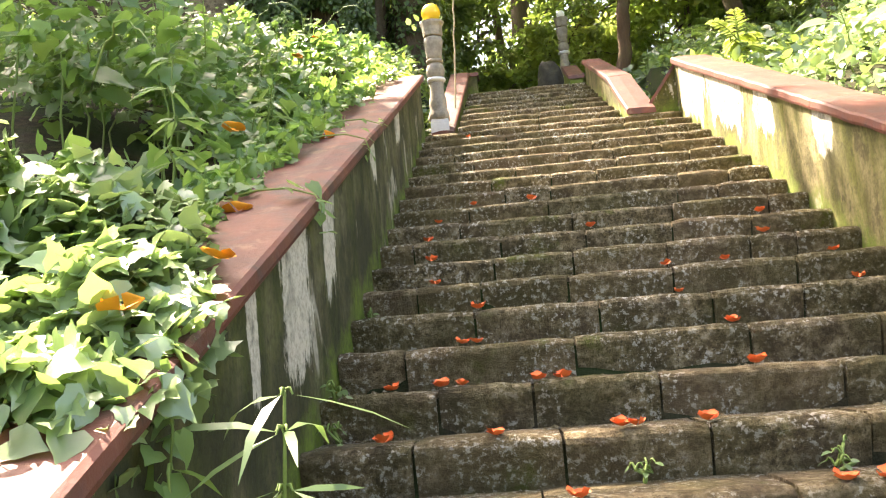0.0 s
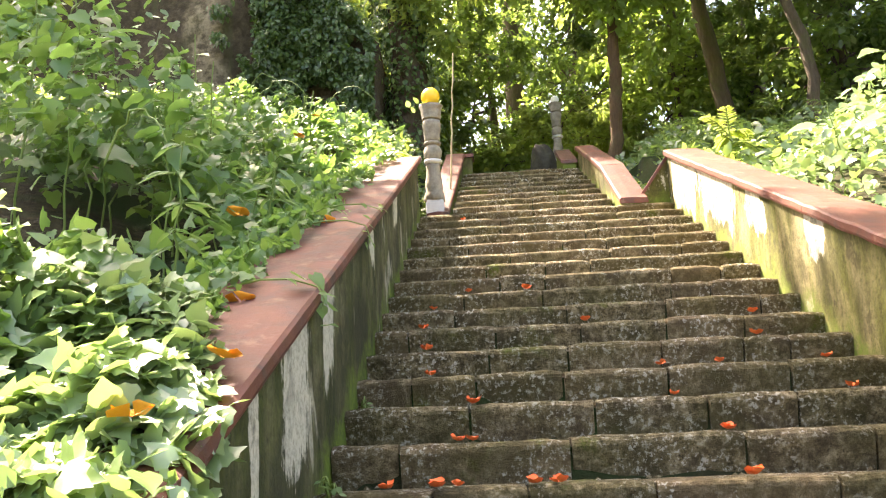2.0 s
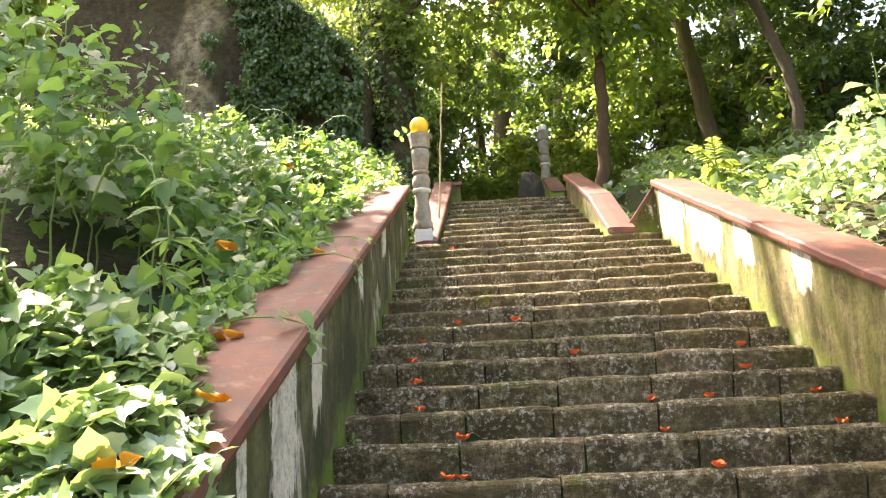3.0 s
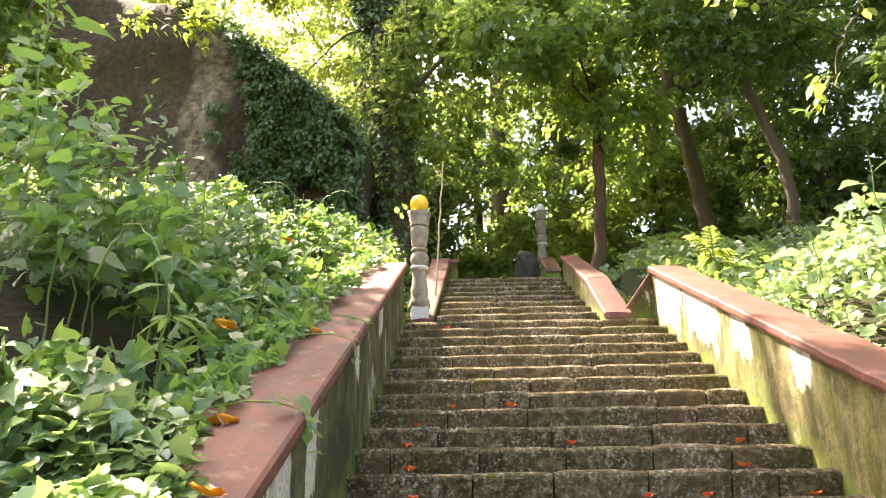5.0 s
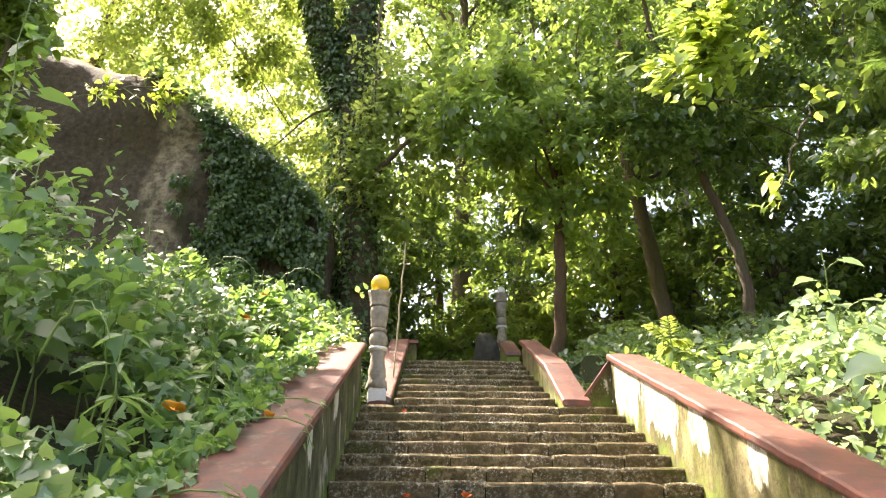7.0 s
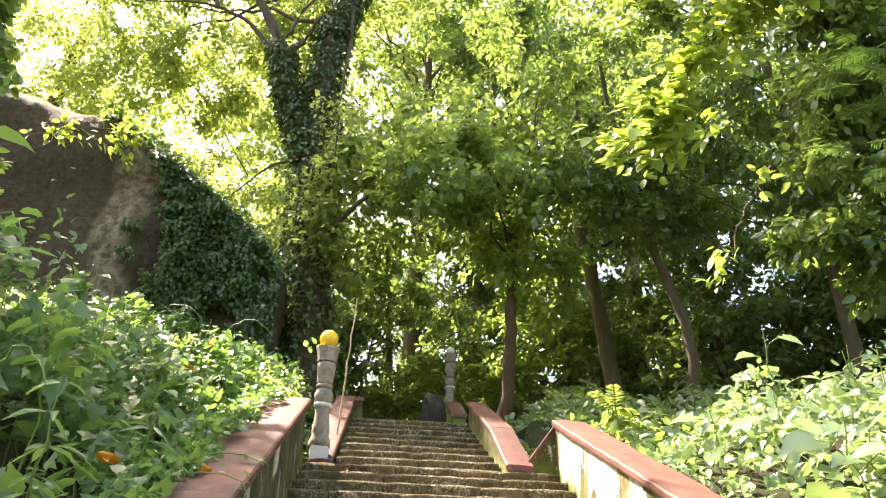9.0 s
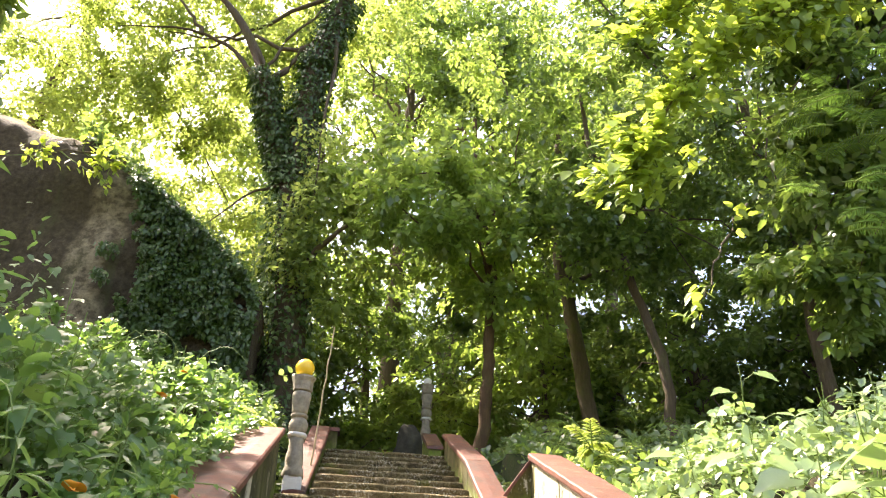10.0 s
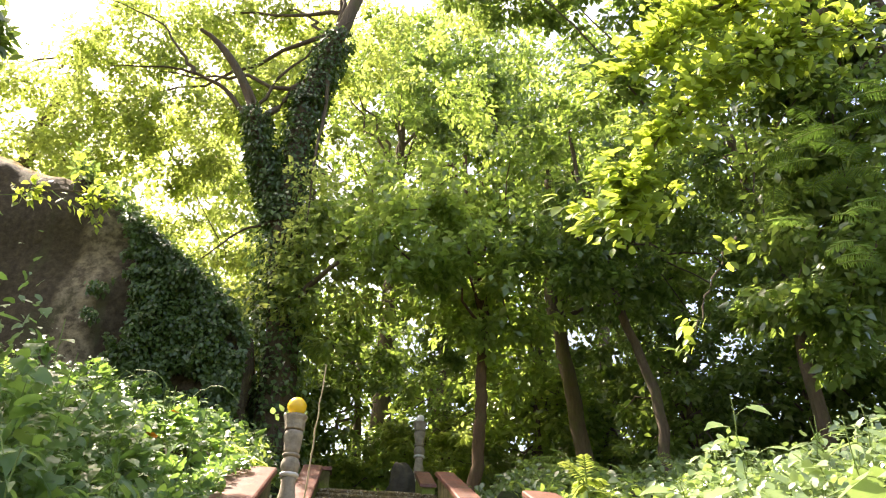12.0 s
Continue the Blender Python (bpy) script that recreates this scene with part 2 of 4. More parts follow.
L_BIG = leaf_mat("broad_leaf", (0.09, 0.16, 0.045), (0.17, 0.26, 0.075), (0.28, 0.42, 0.08), 0.34, 0.34)
# base colour lightened towards the white that sun gives these leaves
L_PALE = leaf_mat("sunlit_pale_leaf", (0.13, 0.2, 0.06), (0.28, 0.37, 0.16), (0.34, 0.47, 0.12), 0.3, 0.24, 1.0)
# canopy leaf in three tones: sun and shade of the crowns put into colour
L_DARK = leaf_mat("shaded_canopy_leaf", (0.042, 0.088, 0.026), (0.14, 0.205, 0.07), (0.34, 0.47, 0.08), 0.24, 0.38, 1.0)
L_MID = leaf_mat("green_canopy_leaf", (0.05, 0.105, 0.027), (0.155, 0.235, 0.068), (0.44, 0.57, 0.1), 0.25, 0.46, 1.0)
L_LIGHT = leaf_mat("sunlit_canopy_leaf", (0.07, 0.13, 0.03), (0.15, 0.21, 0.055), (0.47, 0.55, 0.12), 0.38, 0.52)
L_IVY = leaf_mat("ivy_leaf", (0.034, 0.072, 0.016), (0.1, 0.155, 0.042), (0.12, 0.22, 0.03), 0.36, 0.25)
L_LIME = leaf_mat("lime_leaf", (0.1, 0.17, 0.03), (0.2, 0.28, 0.06), (0.5, 0.6, 0.07), 0.38, 0.45)


# ---- shape helpers ----
def mesh_from(name, verts, faces, mats, smooth=False):
    me = bpy.data.meshes.new(name)
    me.from_pydata(verts, [], faces)
    for m in mats if isinstance(mats, (list, tuple)) else [mats]:
        me.materials.append(m)
    if smooth:
        me.polygons.foreach_set("use_smooth", [True] * len(me.polygons))
    me.update()
    return me


def mesh_bm(name, bm, mat, smooth=False):
    me = bpy.data.meshes.new(name)
    bm.normal_update()
    bm.to_mesh(me)
    bm.free()
    me.materials.append(mat)
    if smooth:
        me.polygons.foreach_set("use_smooth", [True] * len(me.polygons))
    return me


def part(name, data, parent=None, label="", m=None):
    ob = new(name, data)
    if parent is not None:
        ob.parent = parent
    if m is not None:
        ob.matrix_basis = m
    return tagged(ob, label)


def tri_mesh(name, verts, tris, mat, smooth=True):
    """A large triangle mesh from arrays."""
    me = bpy.data.meshes.new(name)
    nv, nt = len(verts), len(tris)
    me.vertices.add(nv)
    me.vertices.foreach_set("co", verts.astype(np.float32).ravel())
    me.loops.add(nt * 3)
    me.loops.foreach_set("vertex_index", tris.astype(np.int32).ravel())
    me.polygons.add(nt)
    me.polygons.foreach_set("loop_start", np.arange(0, nt * 3, 3, dtype=np.int32))
    me.polygons.foreach_set("loop_total", np.full(nt, 3, dtype=np.int32))
    me.polygons.foreach_set("use_smooth", np.full(nt, smooth))
    me.materials.append(mat)
    me.update(calc_edges=True)
    me.validate()
    return me


# Leaf outlines: across, along, up; a fold on the midrib and a droop of the tip.
LEAVES = {
    "small": (np.array([(0, 0, 0), (-0.3, 0.5, 0.1), (0, 1, -0.08), (0.3, 0.5, 0.1)]), np.array([(0, 2, 1), (0, 3, 2)])),
    "ovate": (
        np.array([(0, 0, 0), (-0.28, 0.25, 0.07), (0.28, 0.25, 0.07), (0, 0.4, 0.02), (-0.24, 0.62, 0.03), (0.24, 0.62, 0.03), (0, 1, -0.14)]),
        np.array([(0, 3, 1), (0, 2, 3), (1, 3, 4), (3, 2, 5), (3, 6, 4), (3, 5, 6)]),
    ),
    "heart": (
        np.array(
            [(0, 0, 0), (-0.2, -0.16, 0.02), (0.2, -0.16, 0.02), (-0.45, 0.1, 0.07), (0.45, 0.1, 0.07), (-0.36, 0.45, 0.05), (0.36, 0.45, 0.05),
             (0, 0.4, 0.0), (-0.14, 0.75, -0.03), (0.14, 0.75, -0.03), (0, 1, -0.16)]
        ),
        np.array([(0, 3, 1), (0, 2, 4), (0, 7, 3), (0, 4, 7), (3, 7, 5), (4, 6, 7), (5, 7, 8), (7, 6, 9), (7, 10, 8), (7, 9, 10)]),
    ),
    "lobed": (
        np.array(
            [(0, 0, 0), (-0.28, -0.13, -0.02), (-0.44, 0.1, -0.04), (-0.34, 0.32, 0.05), (-0.31, 0.54, -0.02), (-0.15, 0.68, 0.03), (0, 1.0, -0.12), (0.15, 0.68, 0.03),
             (0.31, 0.54, -0.02), (0.34, 0.32, 0.05), (0.44, 0.1, -0.04), (0.28, -0.13, -0.02), (0, 0.35, 0.0)]
        ),
        np.array([(0, 2, 1), (0, 3, 2), (0, 12, 3), (3, 12, 5), (3, 5, 4), (12, 6, 5), (12, 7, 6), (12, 9, 7), (9, 8, 7), (0, 9, 12), (0, 10, 9), (0, 11, 10)]),
    ),
    "lance": (
        np.array([(0, 0, 0), (-0.1, 0.25, 0.05), (0.1, 0.25, 0.05), (0, 0.4, 0.01), (-0.09, 0.6, 0.03), (0.09, 0.6, 0.03), (0, 1, -0.16)]),
        np.array([(0, 3, 1), (0, 2, 3), (1, 3, 4), (3, 2, 5), (3, 6, 4), (3, 5, 6)]),
    ),
    "long": (
        np.array([(0, 0, 0), (-0.05, 0.3, 0.03), (0.05, 0.3, 0.03), (-0.05, 0.65, -0.03), (0.05, 0.65, -0.03), (0, 1, -0.25)]),
        np.array([(0, 2, 1), (1, 2, 4), (1, 4, 3), (3, 4, 5)]),
    ),
}
rng = np.random.default_rng(7)


def unit(a):
    return a / np.maximum(np.linalg.norm(a, axis=-1, keepdims=True), 1e-9)


def leaves(name, at, along, up, size, mat, shape="small", spread=0.6):
    """Leaves at points: each lies along a way with its face up, both scattered; one mesh."""
    tv, tf = LEAVES[shape]
    n = len(at)
    y = unit(along + rng.normal(0, spread, (n, 3)))
    z = up + rng.normal(0, spread, (n, 3))
    x = unit(np.cross(y, z))
    z = np.cross(x, y)
    tv = np.asarray(tv, float)
    curl = rng.uniform(0.2, 1.15, (n, 1))
    v = at[:, None] + size[:, None, None] * (tv[None, :, :1] * x[:, None] + tv[None, :, 1:2] * y[:, None] + (tv[None, :, 2] * curl)[..., None] * z[:, None])
    f = tf[None] + (np.arange(n) * len(tv))[:, None, None]
    return tri_mesh(name, v.reshape(-1, 3), f.reshape(-1, 3), mat)


def tube(path, radii, sides=8, wobble=0.0):
    """Vertices and triangles of a tapering tube along points."""
    p = np.array(path, float)
    r = np.broadcast_to(np.asarray(radii, float), (len(p),))
    d = unit(np.gradient(p, axis=0))
    ref = np.where(np.abs(d[:, 2:3]) > 0.9, np.array([[1.0, 0, 0]]), np.array([[0, 0, 1.0]]))
    a = unit(np.cross(d, ref))
    b = np.cross(d, a)
    th = np.arange(sides) * 2 * np.pi / sides
    k = 1 + wobble * rng.uniform(-1, 1, (len(p), sides, 1))
    v = p[:, None] + r[:, None, None] * k * (np.cos(th)[None, :, None] * a[:, None] + np.sin(th)[None, :, None] * b[:, None])
    i = np.arange(len(p) - 1)[:, None] * sides
    j = np.arange(sides)[None]
    q = (j + 1) % sides
    f = np.concatenate([np.stack([i + j, i + q, i + sides + q], -1).reshape(-1, 3), np.stack([i + j, i + sides + q, i + sides + j], -1).reshape(-1, 3)])
    return v.reshape(-1, 3), f


def join(pieces):
    vs, fs, n = [], [], 0
    for v, f in pieces:
        vs.append(v)
        fs.append(f + n)
        n += len(v)
    return np.concatenate(vs), np.concatenate(fs)


def bend(a, b, n=8, sag=0.0, wob=0.0):
    """Points from a to b with a sag and a wander."""
    a, b = np.array(a, float), np.array(b, float)
    s = np.linspace(0, 1, n)[:, None]
    p = a + (b - a) * s
    p[:, 2] += sag * (4 * s * (1 - s))[:, 0]
    w = rng.normal(0, wob, (n, 3)) * np.sin(np.pi * s)
    return p + w


def empty(name, at, label, category, group="", kind=""):
    e = new(name)
    e.matrix_basis = Matrix.Translation(at)
    return tagged(e, label, category, group, kind)


# ---- ground ----
TREAD, RISE = 0.40, 0.17
Y_BOTTOM, Z_BOTTOM = -2.6, -1.19


def smooth01(x):
    x = np.clip(x, 0, 1)
    return x * x * (3 - 2 * x)


def stair_z(y):
    return np.clip(0.425 * np.asarray(y, float), Z_BOTTOM, 4.06)


def ground_z(x, y):
    """The hillside beside, under and round the stairs."""
    x, y = np.asarray(x, float), np.asarray(y, float)
    base = stair_z(y)
    far = 0.3 * np.clip(y - 13.5, 0, 40)
    left = np.clip(-1.25 - x, 0, None)
    right = np.clip(x - 2.38, 0, None)
    zl = 0.3 + 0.16 * np.minimum(left, 1.2) + 0.22 * np.clip(left - 1.2, 0, 6) + 0.1 * np.clip(left - 7.2, 0, 60)
    zr = 0.28 + 0.1 * np.minimum(right, 1.5) + 0.3 * np.clip(right - 1.5, 0, 9) + 0.1 * np.clip(right - 10, 0, 60)
    zr = zr * (1 - 0.6 * smooth01((y - 5.0) / 2.0) * smooth01((13.5 - y) / 2.0))
    side = np.where(x < 0.5, zl * smooth01((-1.1 - x) / 0.16), zr * smooth01((x - 2.22) / 0.16))
    inside = -0.45 * ((x > -1.2) & (x < 2.3) & (y < 9.9) & (y > -2.7))
    fade = smooth01((y + 14) / 9)
    bumps = 0.12 * np.sin(1.7 * x + 0.6) * np.sin(1.3 * y) + 0.07 * np.sin(3.1 * x + 2 * y)
    bumps = bumps * smooth01((np.abs(x - 0.55) - 1.9) / 1.5)
    return base + far + side * fade + inside + bumps


def axis_points(lo, hi, fine, step, reach):
    core = np.arange(lo, hi + 1e-6, fine)
    out = [hi + step * (1.35 ** k - 1) / 0.35 for k in range(1, 40)]
    out = [v for v in out if v < reach] + [reach]
    back = [lo - step * (1.35 ** k - 1) / 0.35 for k in range(1, 40)]
    back = [v for v in back if v > -reach] + [-reach]
    return np.array(sorted(set(back) | set(core.tolist()) | set(out)))


gx, gy = axis_points(-9, 11, 0.16, 0.4, 900), axis_points(-5, 19, 0.2, 0.5, 900)
XX, YY = np.meshgrid(gx, gy)
ZZ = ground_z(XX, YY)
nx, ny = len(gx), len(gy)
idx = np.arange(nx * ny).reshape(ny, nx)
quad = np.stack([idx[:-1, :-1], idx[:-1, 1:], idx[1:, 1:], idx[1:, :-1]], -1).reshape(-1, 4)
gt = np.concatenate([quad[:, :3], quad[:, [0, 2, 3]]])
ground = new("ground", tri_mesh("ground", np.stack([XX, YY, ZZ], -1).reshape(-1, 3), gt, M_SOIL))
tagged(ground, "dark forest soil and leaf litter of a steep hillside", "ground", kind="structure")


# ---- side walls ----
def wall_run(name, label, x_in, x_out, y0, y1, z_in0, slope, mat, foot=-0.9, x_in1=None, x_out1=None, thick=0.07):
    """A sloping parapet: a rendered wall and a red coping that juts over its faces."""
    x_in1, x_out1 = (x_in if x_in1 is None else x_in1), (x_out if x_out1 is None else x_out1)
    thing = empty(name, (0, 0, 0), label, "wall", kind="structure")
    n = max(2, int((y1 - y0) / 0.12))
    ys = np.linspace(y0, y1, n + 1)
    v, f = [], []
    for y in ys:
        s = (y - y0) / (y1 - y0)
        a, b = x_in + (x_in1 - x_in) * s, x_out + (x_out1 - x_out) * s
        top = z_in0 + slope * (y - y0)
        low = float(stair_z(y)) + foot
        for q in range(7):
            z = low + (top - low) * q / 6
            v.append((a + 0.012 * noise.noise((y * 2.1, z * 2.1, x_in)), y, z))
        v += [(b, y, top), (b, y, low)]
    for i in range(n):
        for q in range(9):
            f.append((i * 9 + q, (i + 1) * 9 + q, (i + 1) * 9 + (q + 1) % 9, i * 9 + (q + 1) % 9))
    f += [tuple(range(8, -1, -1)), tuple(n * 9 + q for q in range(9))]
    part("wall_body", mesh_from("wall_body", v, f, mat), thing)
    # coping in lengths, with rounded and worn edges
    sgn = 1 if x_out > x_in else -1
    prof = [(-0.035, 0.0), (-0.04, 0.02), (-0.035, thick - 0.012), (-0.018, thick), (0.12, thick + 0.006), (1.12, thick - 0.005), (1.16, thick - 0.03), (1.16, 0.0)]
    length = 1.9
    cuts = np.arange(y0 - 0.02, y1 + 0.02, length).tolist() + [y1 + 0.04]
    if cuts[-1] - cuts[-2] < 0.5:
        cuts.pop(-2)
    for c0, c1 in zip(cuts[:-1], cuts[1:]):
        v, f = [], []
        m = max(2, int((c1 - c0) / 0.1))
        lift = rng.uniform(0.0, 0.008)
        for y in np.linspace(c0 + 0.003, c1 - 0.003, m + 1):
            s = (y - y0) / (y1 - y0)
            a, b = x_in + (x_in1 - x_in) * s, x_out + (x_out1 - x_out) * s
            for u, h in prof:
                across = a + sgn * u if u <= 0.12 else a + (b - a) * u
                wear = 0.007 * noise.noise((y * 5, u * 9, x_in * 3)) + 0.006 * noise.noise((y * 1.3, u, 2))
                v.append((across + wear, y, z_in0 + slope * (y - y0) + h + lift + wear))
        k = len(prof)
        for i in range(m):
            for q in range(k):
                f.append((i * k + q, i * k + (q + 1) % k, (i + 1) * k + (q + 1) % k, (i + 1) * k + q))
        f += [tuple(range(k)), tuple(m * k + q for q in range(k - 1, -1, -1))]
        part("coping", mesh_from("coping", v, f, M_CAP), thing, "red oxide painted coping with worn edges")
    return thing


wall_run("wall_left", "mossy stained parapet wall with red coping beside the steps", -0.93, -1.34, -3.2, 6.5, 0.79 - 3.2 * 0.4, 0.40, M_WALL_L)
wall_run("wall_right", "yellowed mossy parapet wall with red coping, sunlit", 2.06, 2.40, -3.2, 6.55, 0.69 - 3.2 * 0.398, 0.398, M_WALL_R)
wall_run("wall_upper_left", "low parapet wall with red coping beside upper steps", -0.62, -0.82, 6.62, 9.6, 2.72, 0.54, M_WALL_R, -0.5, -0.47, -0.7)
wall_run("wall_upper_right_foot", "flared foot of a parapet wall with red coping", 1.47, 1.73, 6.46, 7.3, 2.73, 0.76, M_WALL_R, -0.5, 1.40, 1.64)
wall_run("wall_upper_right", "low parapet wall with red coping beside upper steps", 1.40, 1.64, 7.32, 9.6, 3.38, 0.42, M_WALL_R, -0.5, 1.36, 1.58)


def return_wall(name, label, x0, x1, z0, z1, y, mat):
    """The short return that closes a parapet's upper end, its coping falling towards the landing."""
    thing = empty(name, (0, 0, 0), label, "wall", kind="structure")
    lo = 2.2
    t = 0.2
    v = [(x0, y, lo), (x1, y, lo), (x1, y, z1), (x0, y, z0), (x0, y + t, lo), (x1, y + t, lo), (x1, y + t, z1), (x0, y + t, z0)]
    f = [(0, 1, 2, 3), (5, 4, 7, 6), (0, 4, 5, 1), (1, 5, 6, 2), (2, 6, 7, 3), (3, 7, 4, 0)]
    part("wall_body", mesh_from("wall_body", v, f, mat), thing)
    h = 0.06
    v = [(x0, y - 0.03, z0), (x1, y - 0.03, z1), (x1, y + t + 0.03, z1), (x0, y + t + 0.03, z0)]
    v += [(a, b, c + h) for a, b, c in v]
    f = [(3, 2, 1, 0), (4, 5, 6, 7), (0, 1, 5, 4), (1, 2, 6, 5), (2, 3, 7, 6), (3, 0, 4, 7)]
    part("coping", mesh_from("coping", v, f, M_CAP), thing, "red oxide painted coping")
    return thing


return_wall("wall_return_right", "short end wall with falling red coping", 2.055, 1.70, 3.26, 2.78, 6.56, M_WALL_R)


# ---- lamp posts ----
def lathe(profile, sides=16, flute=0.0):
    v, f = [], []
    for r, z in profile:
        for k in range(sides):
            a = 2 * math.pi * k / sides
            rr = r * (1 + flute * (0.5 if k % 2 else -0.5))
            v.append((rr * math.cos(a), rr * math.sin(a), z))
    n = len(profile)
    for i in range(n - 1):
        for k in range(sides):
            f.append((i * sides + k, i * sides + (k + 1) % sides, (i + 1) * sides + (k + 1) % sides, (i + 1) * sides + k))
    f += [tuple(range(sides - 1, -1, -1)), tuple((n - 1) * sides + k for k in range(sides))]
    return v, f


def lamp_post(at, label, globe_mat, globe_label, scale=1.0, globe_r=0.118):
    thing = empty("lamp_post", at, label, "lamp post")
    s = scale

    def ring(name, prof, mat, lab="", sides=18, flute=0.0, turned=0.0):
        v, f = lathe([(r * s, z * s) for r, z in prof], sides, flute)
        c, w = math.cos(turned), math.sin(turned)
        v = [(x * c - y * w, x * w + y * c, z) for x, y, z in v]
        v = [(x + 0.009 * noise.noise((x * 19, y * 19, z * 19)), y + 0.009 * noise.noise((y * 19, z * 19, x * 19 + 5)), z + 0.006 * noise.noise((x * 9, y * 9, z * 9 + at[1]))) for x, y, z in v]
        part(name, mesh_from(name, v, f, mat, sides > 8), thing, lab)

    ring("base_block", [(0.15, -0.06), (0.152, 0.1), (0.142, 0.14), (0.12, 0.142)], M_POST_PALE, "whitewashed square base", 4, 0.0, math.pi / 4 + 0.1)
    ring("lower_shaft", [(0.118, 0.138), (0.126, 0.17), (0.122, 0.22), (0.098, 0.27), (0.104, 0.32), (0.1, 0.4), (0.084, 0.46), (0.08, 0.55), (0.088, 0.612)], M_POST, "fluted weathered shaft", 18, 0.12)
    ring("collar", [(0.088, 0.61), (0.112, 0.625), (0.118, 0.645), (0.108, 0.662), (0.082, 0.67)], M_POST_PALE, "pale worn ring")
    ring("waist_bulb", [(0.082, 0.668), (0.102, 0.69), (0.114, 0.74), (0.112, 0.79), (0.094, 0.83), (0.074, 0.85)], M_POST)
    ring("waist_ring", [(0.074, 0.848), (0.104, 0.858), (0.108, 0.885), (0.088, 0.9)], M_POST)
    ring("upper_shaft", [(0.09, 0.898), (0.096, 0.94), (0.104, 1.02), (0.116, 1.1), (0.118, 1.14), (0.104, 1.17), (0.078, 1.18)], M_POST, "swelling vase-shaped shaft", 18, 0.06)
    ring("capital", [(0.08, 1.178), (0.122, 1.19), (0.126, 1.215), (0.124, 1.23), (0.132, 1.3), (0.15, 1.345), (0.152, 1.37), (0.07, 1.372)], M_POST, "flared carved capital", 8, 0.05)
    bm = bmesh.new()
    bmesh.ops.create_uvsphere(bm, u_segments=24, v_segments=14, radius=globe_r * s)
    part("globe", mesh_bm("globe", bm, globe_mat, True), thing, globe_label, Matrix.Translation((0, 0, 1.385 * s + globe_r * s * 0.9)))
    v, f = lathe([(0.07 * s, 1.365 * s), (0.072 * s, 1.4 * s), (0.055 * s, 1.412 * s)], 12)
    part("globe_collar", mesh_from("globe_collar", v, f, M_POST), thing)
    return thing


lamp_post((-0.755, 6.72, 2.81), "carved grey stone lamp post with yellow globe on the landing", M_GLOBE_Y, "yellow glass globe")
lamp_post((1.36, 12.9, 5.02), "carved weathered stone lamp post with white globe atop the stairs", M_GLOBE_W, "white glass globe", 0.95, 0.085)


tuft = empty("vine_tuft", (-0.77, 6.92, 4.22), "pale sunlit leaves sprouting round the lamp globe", "vine")
at = rng.normal(0, 1, (26, 3)) * np.array([0.1, 0.03, 0.06]) + np.array([-0.02, 0.0, 0.03])
part("foliage", leaves("foliage", at, rng.normal(0, 0.5, (26, 3)) + np.array([-0.2, -0.2, 0.5]), np.array([[-0.2, -0.5, 0.8]]).repeat(26, 0), 0.11 * rng.uniform(0.6, 1.3, 26), L_PALE, "ovate", 0.5), tuft)
v, f = tube(bend((0.0, 0.0, 0.05), (-0.03, 0.1, -1.35), 10, 0, 0.03), np.linspace(0.006, 0.01, 10), 6)
part("stem", tri_mesh("stem", v, f, M_STEM), tuft)


def pier(name, label, at, w, d, h, slope, mat):
    """A short stub of wall with a slanted red top."""
    thing = empty(name, at, label, "wall")
    v = [(-w, -d, 0), (w, -d, 0), (w, d, 0), (-w, d, 0), (-w, -d, h), (w, -d, h), (w, d, h + slope), (-w, d, h + slope)]
    f = [(3, 2, 1, 0), (4, 5, 6, 7), (0, 1, 5, 4), (1, 2, 6, 5), (2, 3, 7, 6), (3, 0, 4, 7)]
    part("pier_body", mesh_from("pier_body", v, f, mat), thing)
    e = 0.03
    v = [(-w - e, -d - e, h), (w + e, -d - e, h), (w + e, d + e, h + slope), (-w - e, d + e, h + slope)]
    v += [(a * 0.96, b * 0.96, c + 0.06) for a, b, c in v]
    part("coping", mesh_from("coping", v, f, M_CAP), thing, "red oxide painted coping")
    return thing


pier("wall_stub", "short wall stub with red coping atop the stairs", (1.33, 11.3, 4.0), 0.11, 0.6, 0.45, 0.55, M_WALL_R)
pier("wall_stub", "short wall stub with red coping atop the stairs", (-0.42, 9.95, 4.0), 0.1, 0.3, 0.35, 0.1, M_WALL_R)
pedestal = empty("pedestal", (1.36, 12.9, 4.0), "plain stone pedestal under a lamp post", "pedestal")
v, f = lathe([(0.24, 0.0), (0.24, 0.85), (0.2, 0.92), (0.2, 1.02)], 4)
part("pedestal_block", mesh_from("pedestal_block", v, f, M_POST), pedestal)


# ---- rocks ----
def boulder(name, at, size, label, seed=0, sub=4, mat=None):
    bm = bmesh.new()
    bmesh.ops.create_icosphere(bm, subdivisions=sub, radius=1)
    for vert in bm.verts:
        p = vert.co.copy()
        k = 1 + 0.28 * noise.noise(p * 1.3 + Vector((seed, 0, 0))) + 0.1 * noise.noise(p * 4 + Vector((0, seed, 0)))
        vert.co = Vector((p.x * size[0], p.y * size[1], p.z * size[2])) * k
    ob = new(name, mesh_bm(name, bm, mat or M_BOULDER, True))
    ob.matrix_basis = Matrix.Translation(at)
    return tagged(ob, label, "rock")


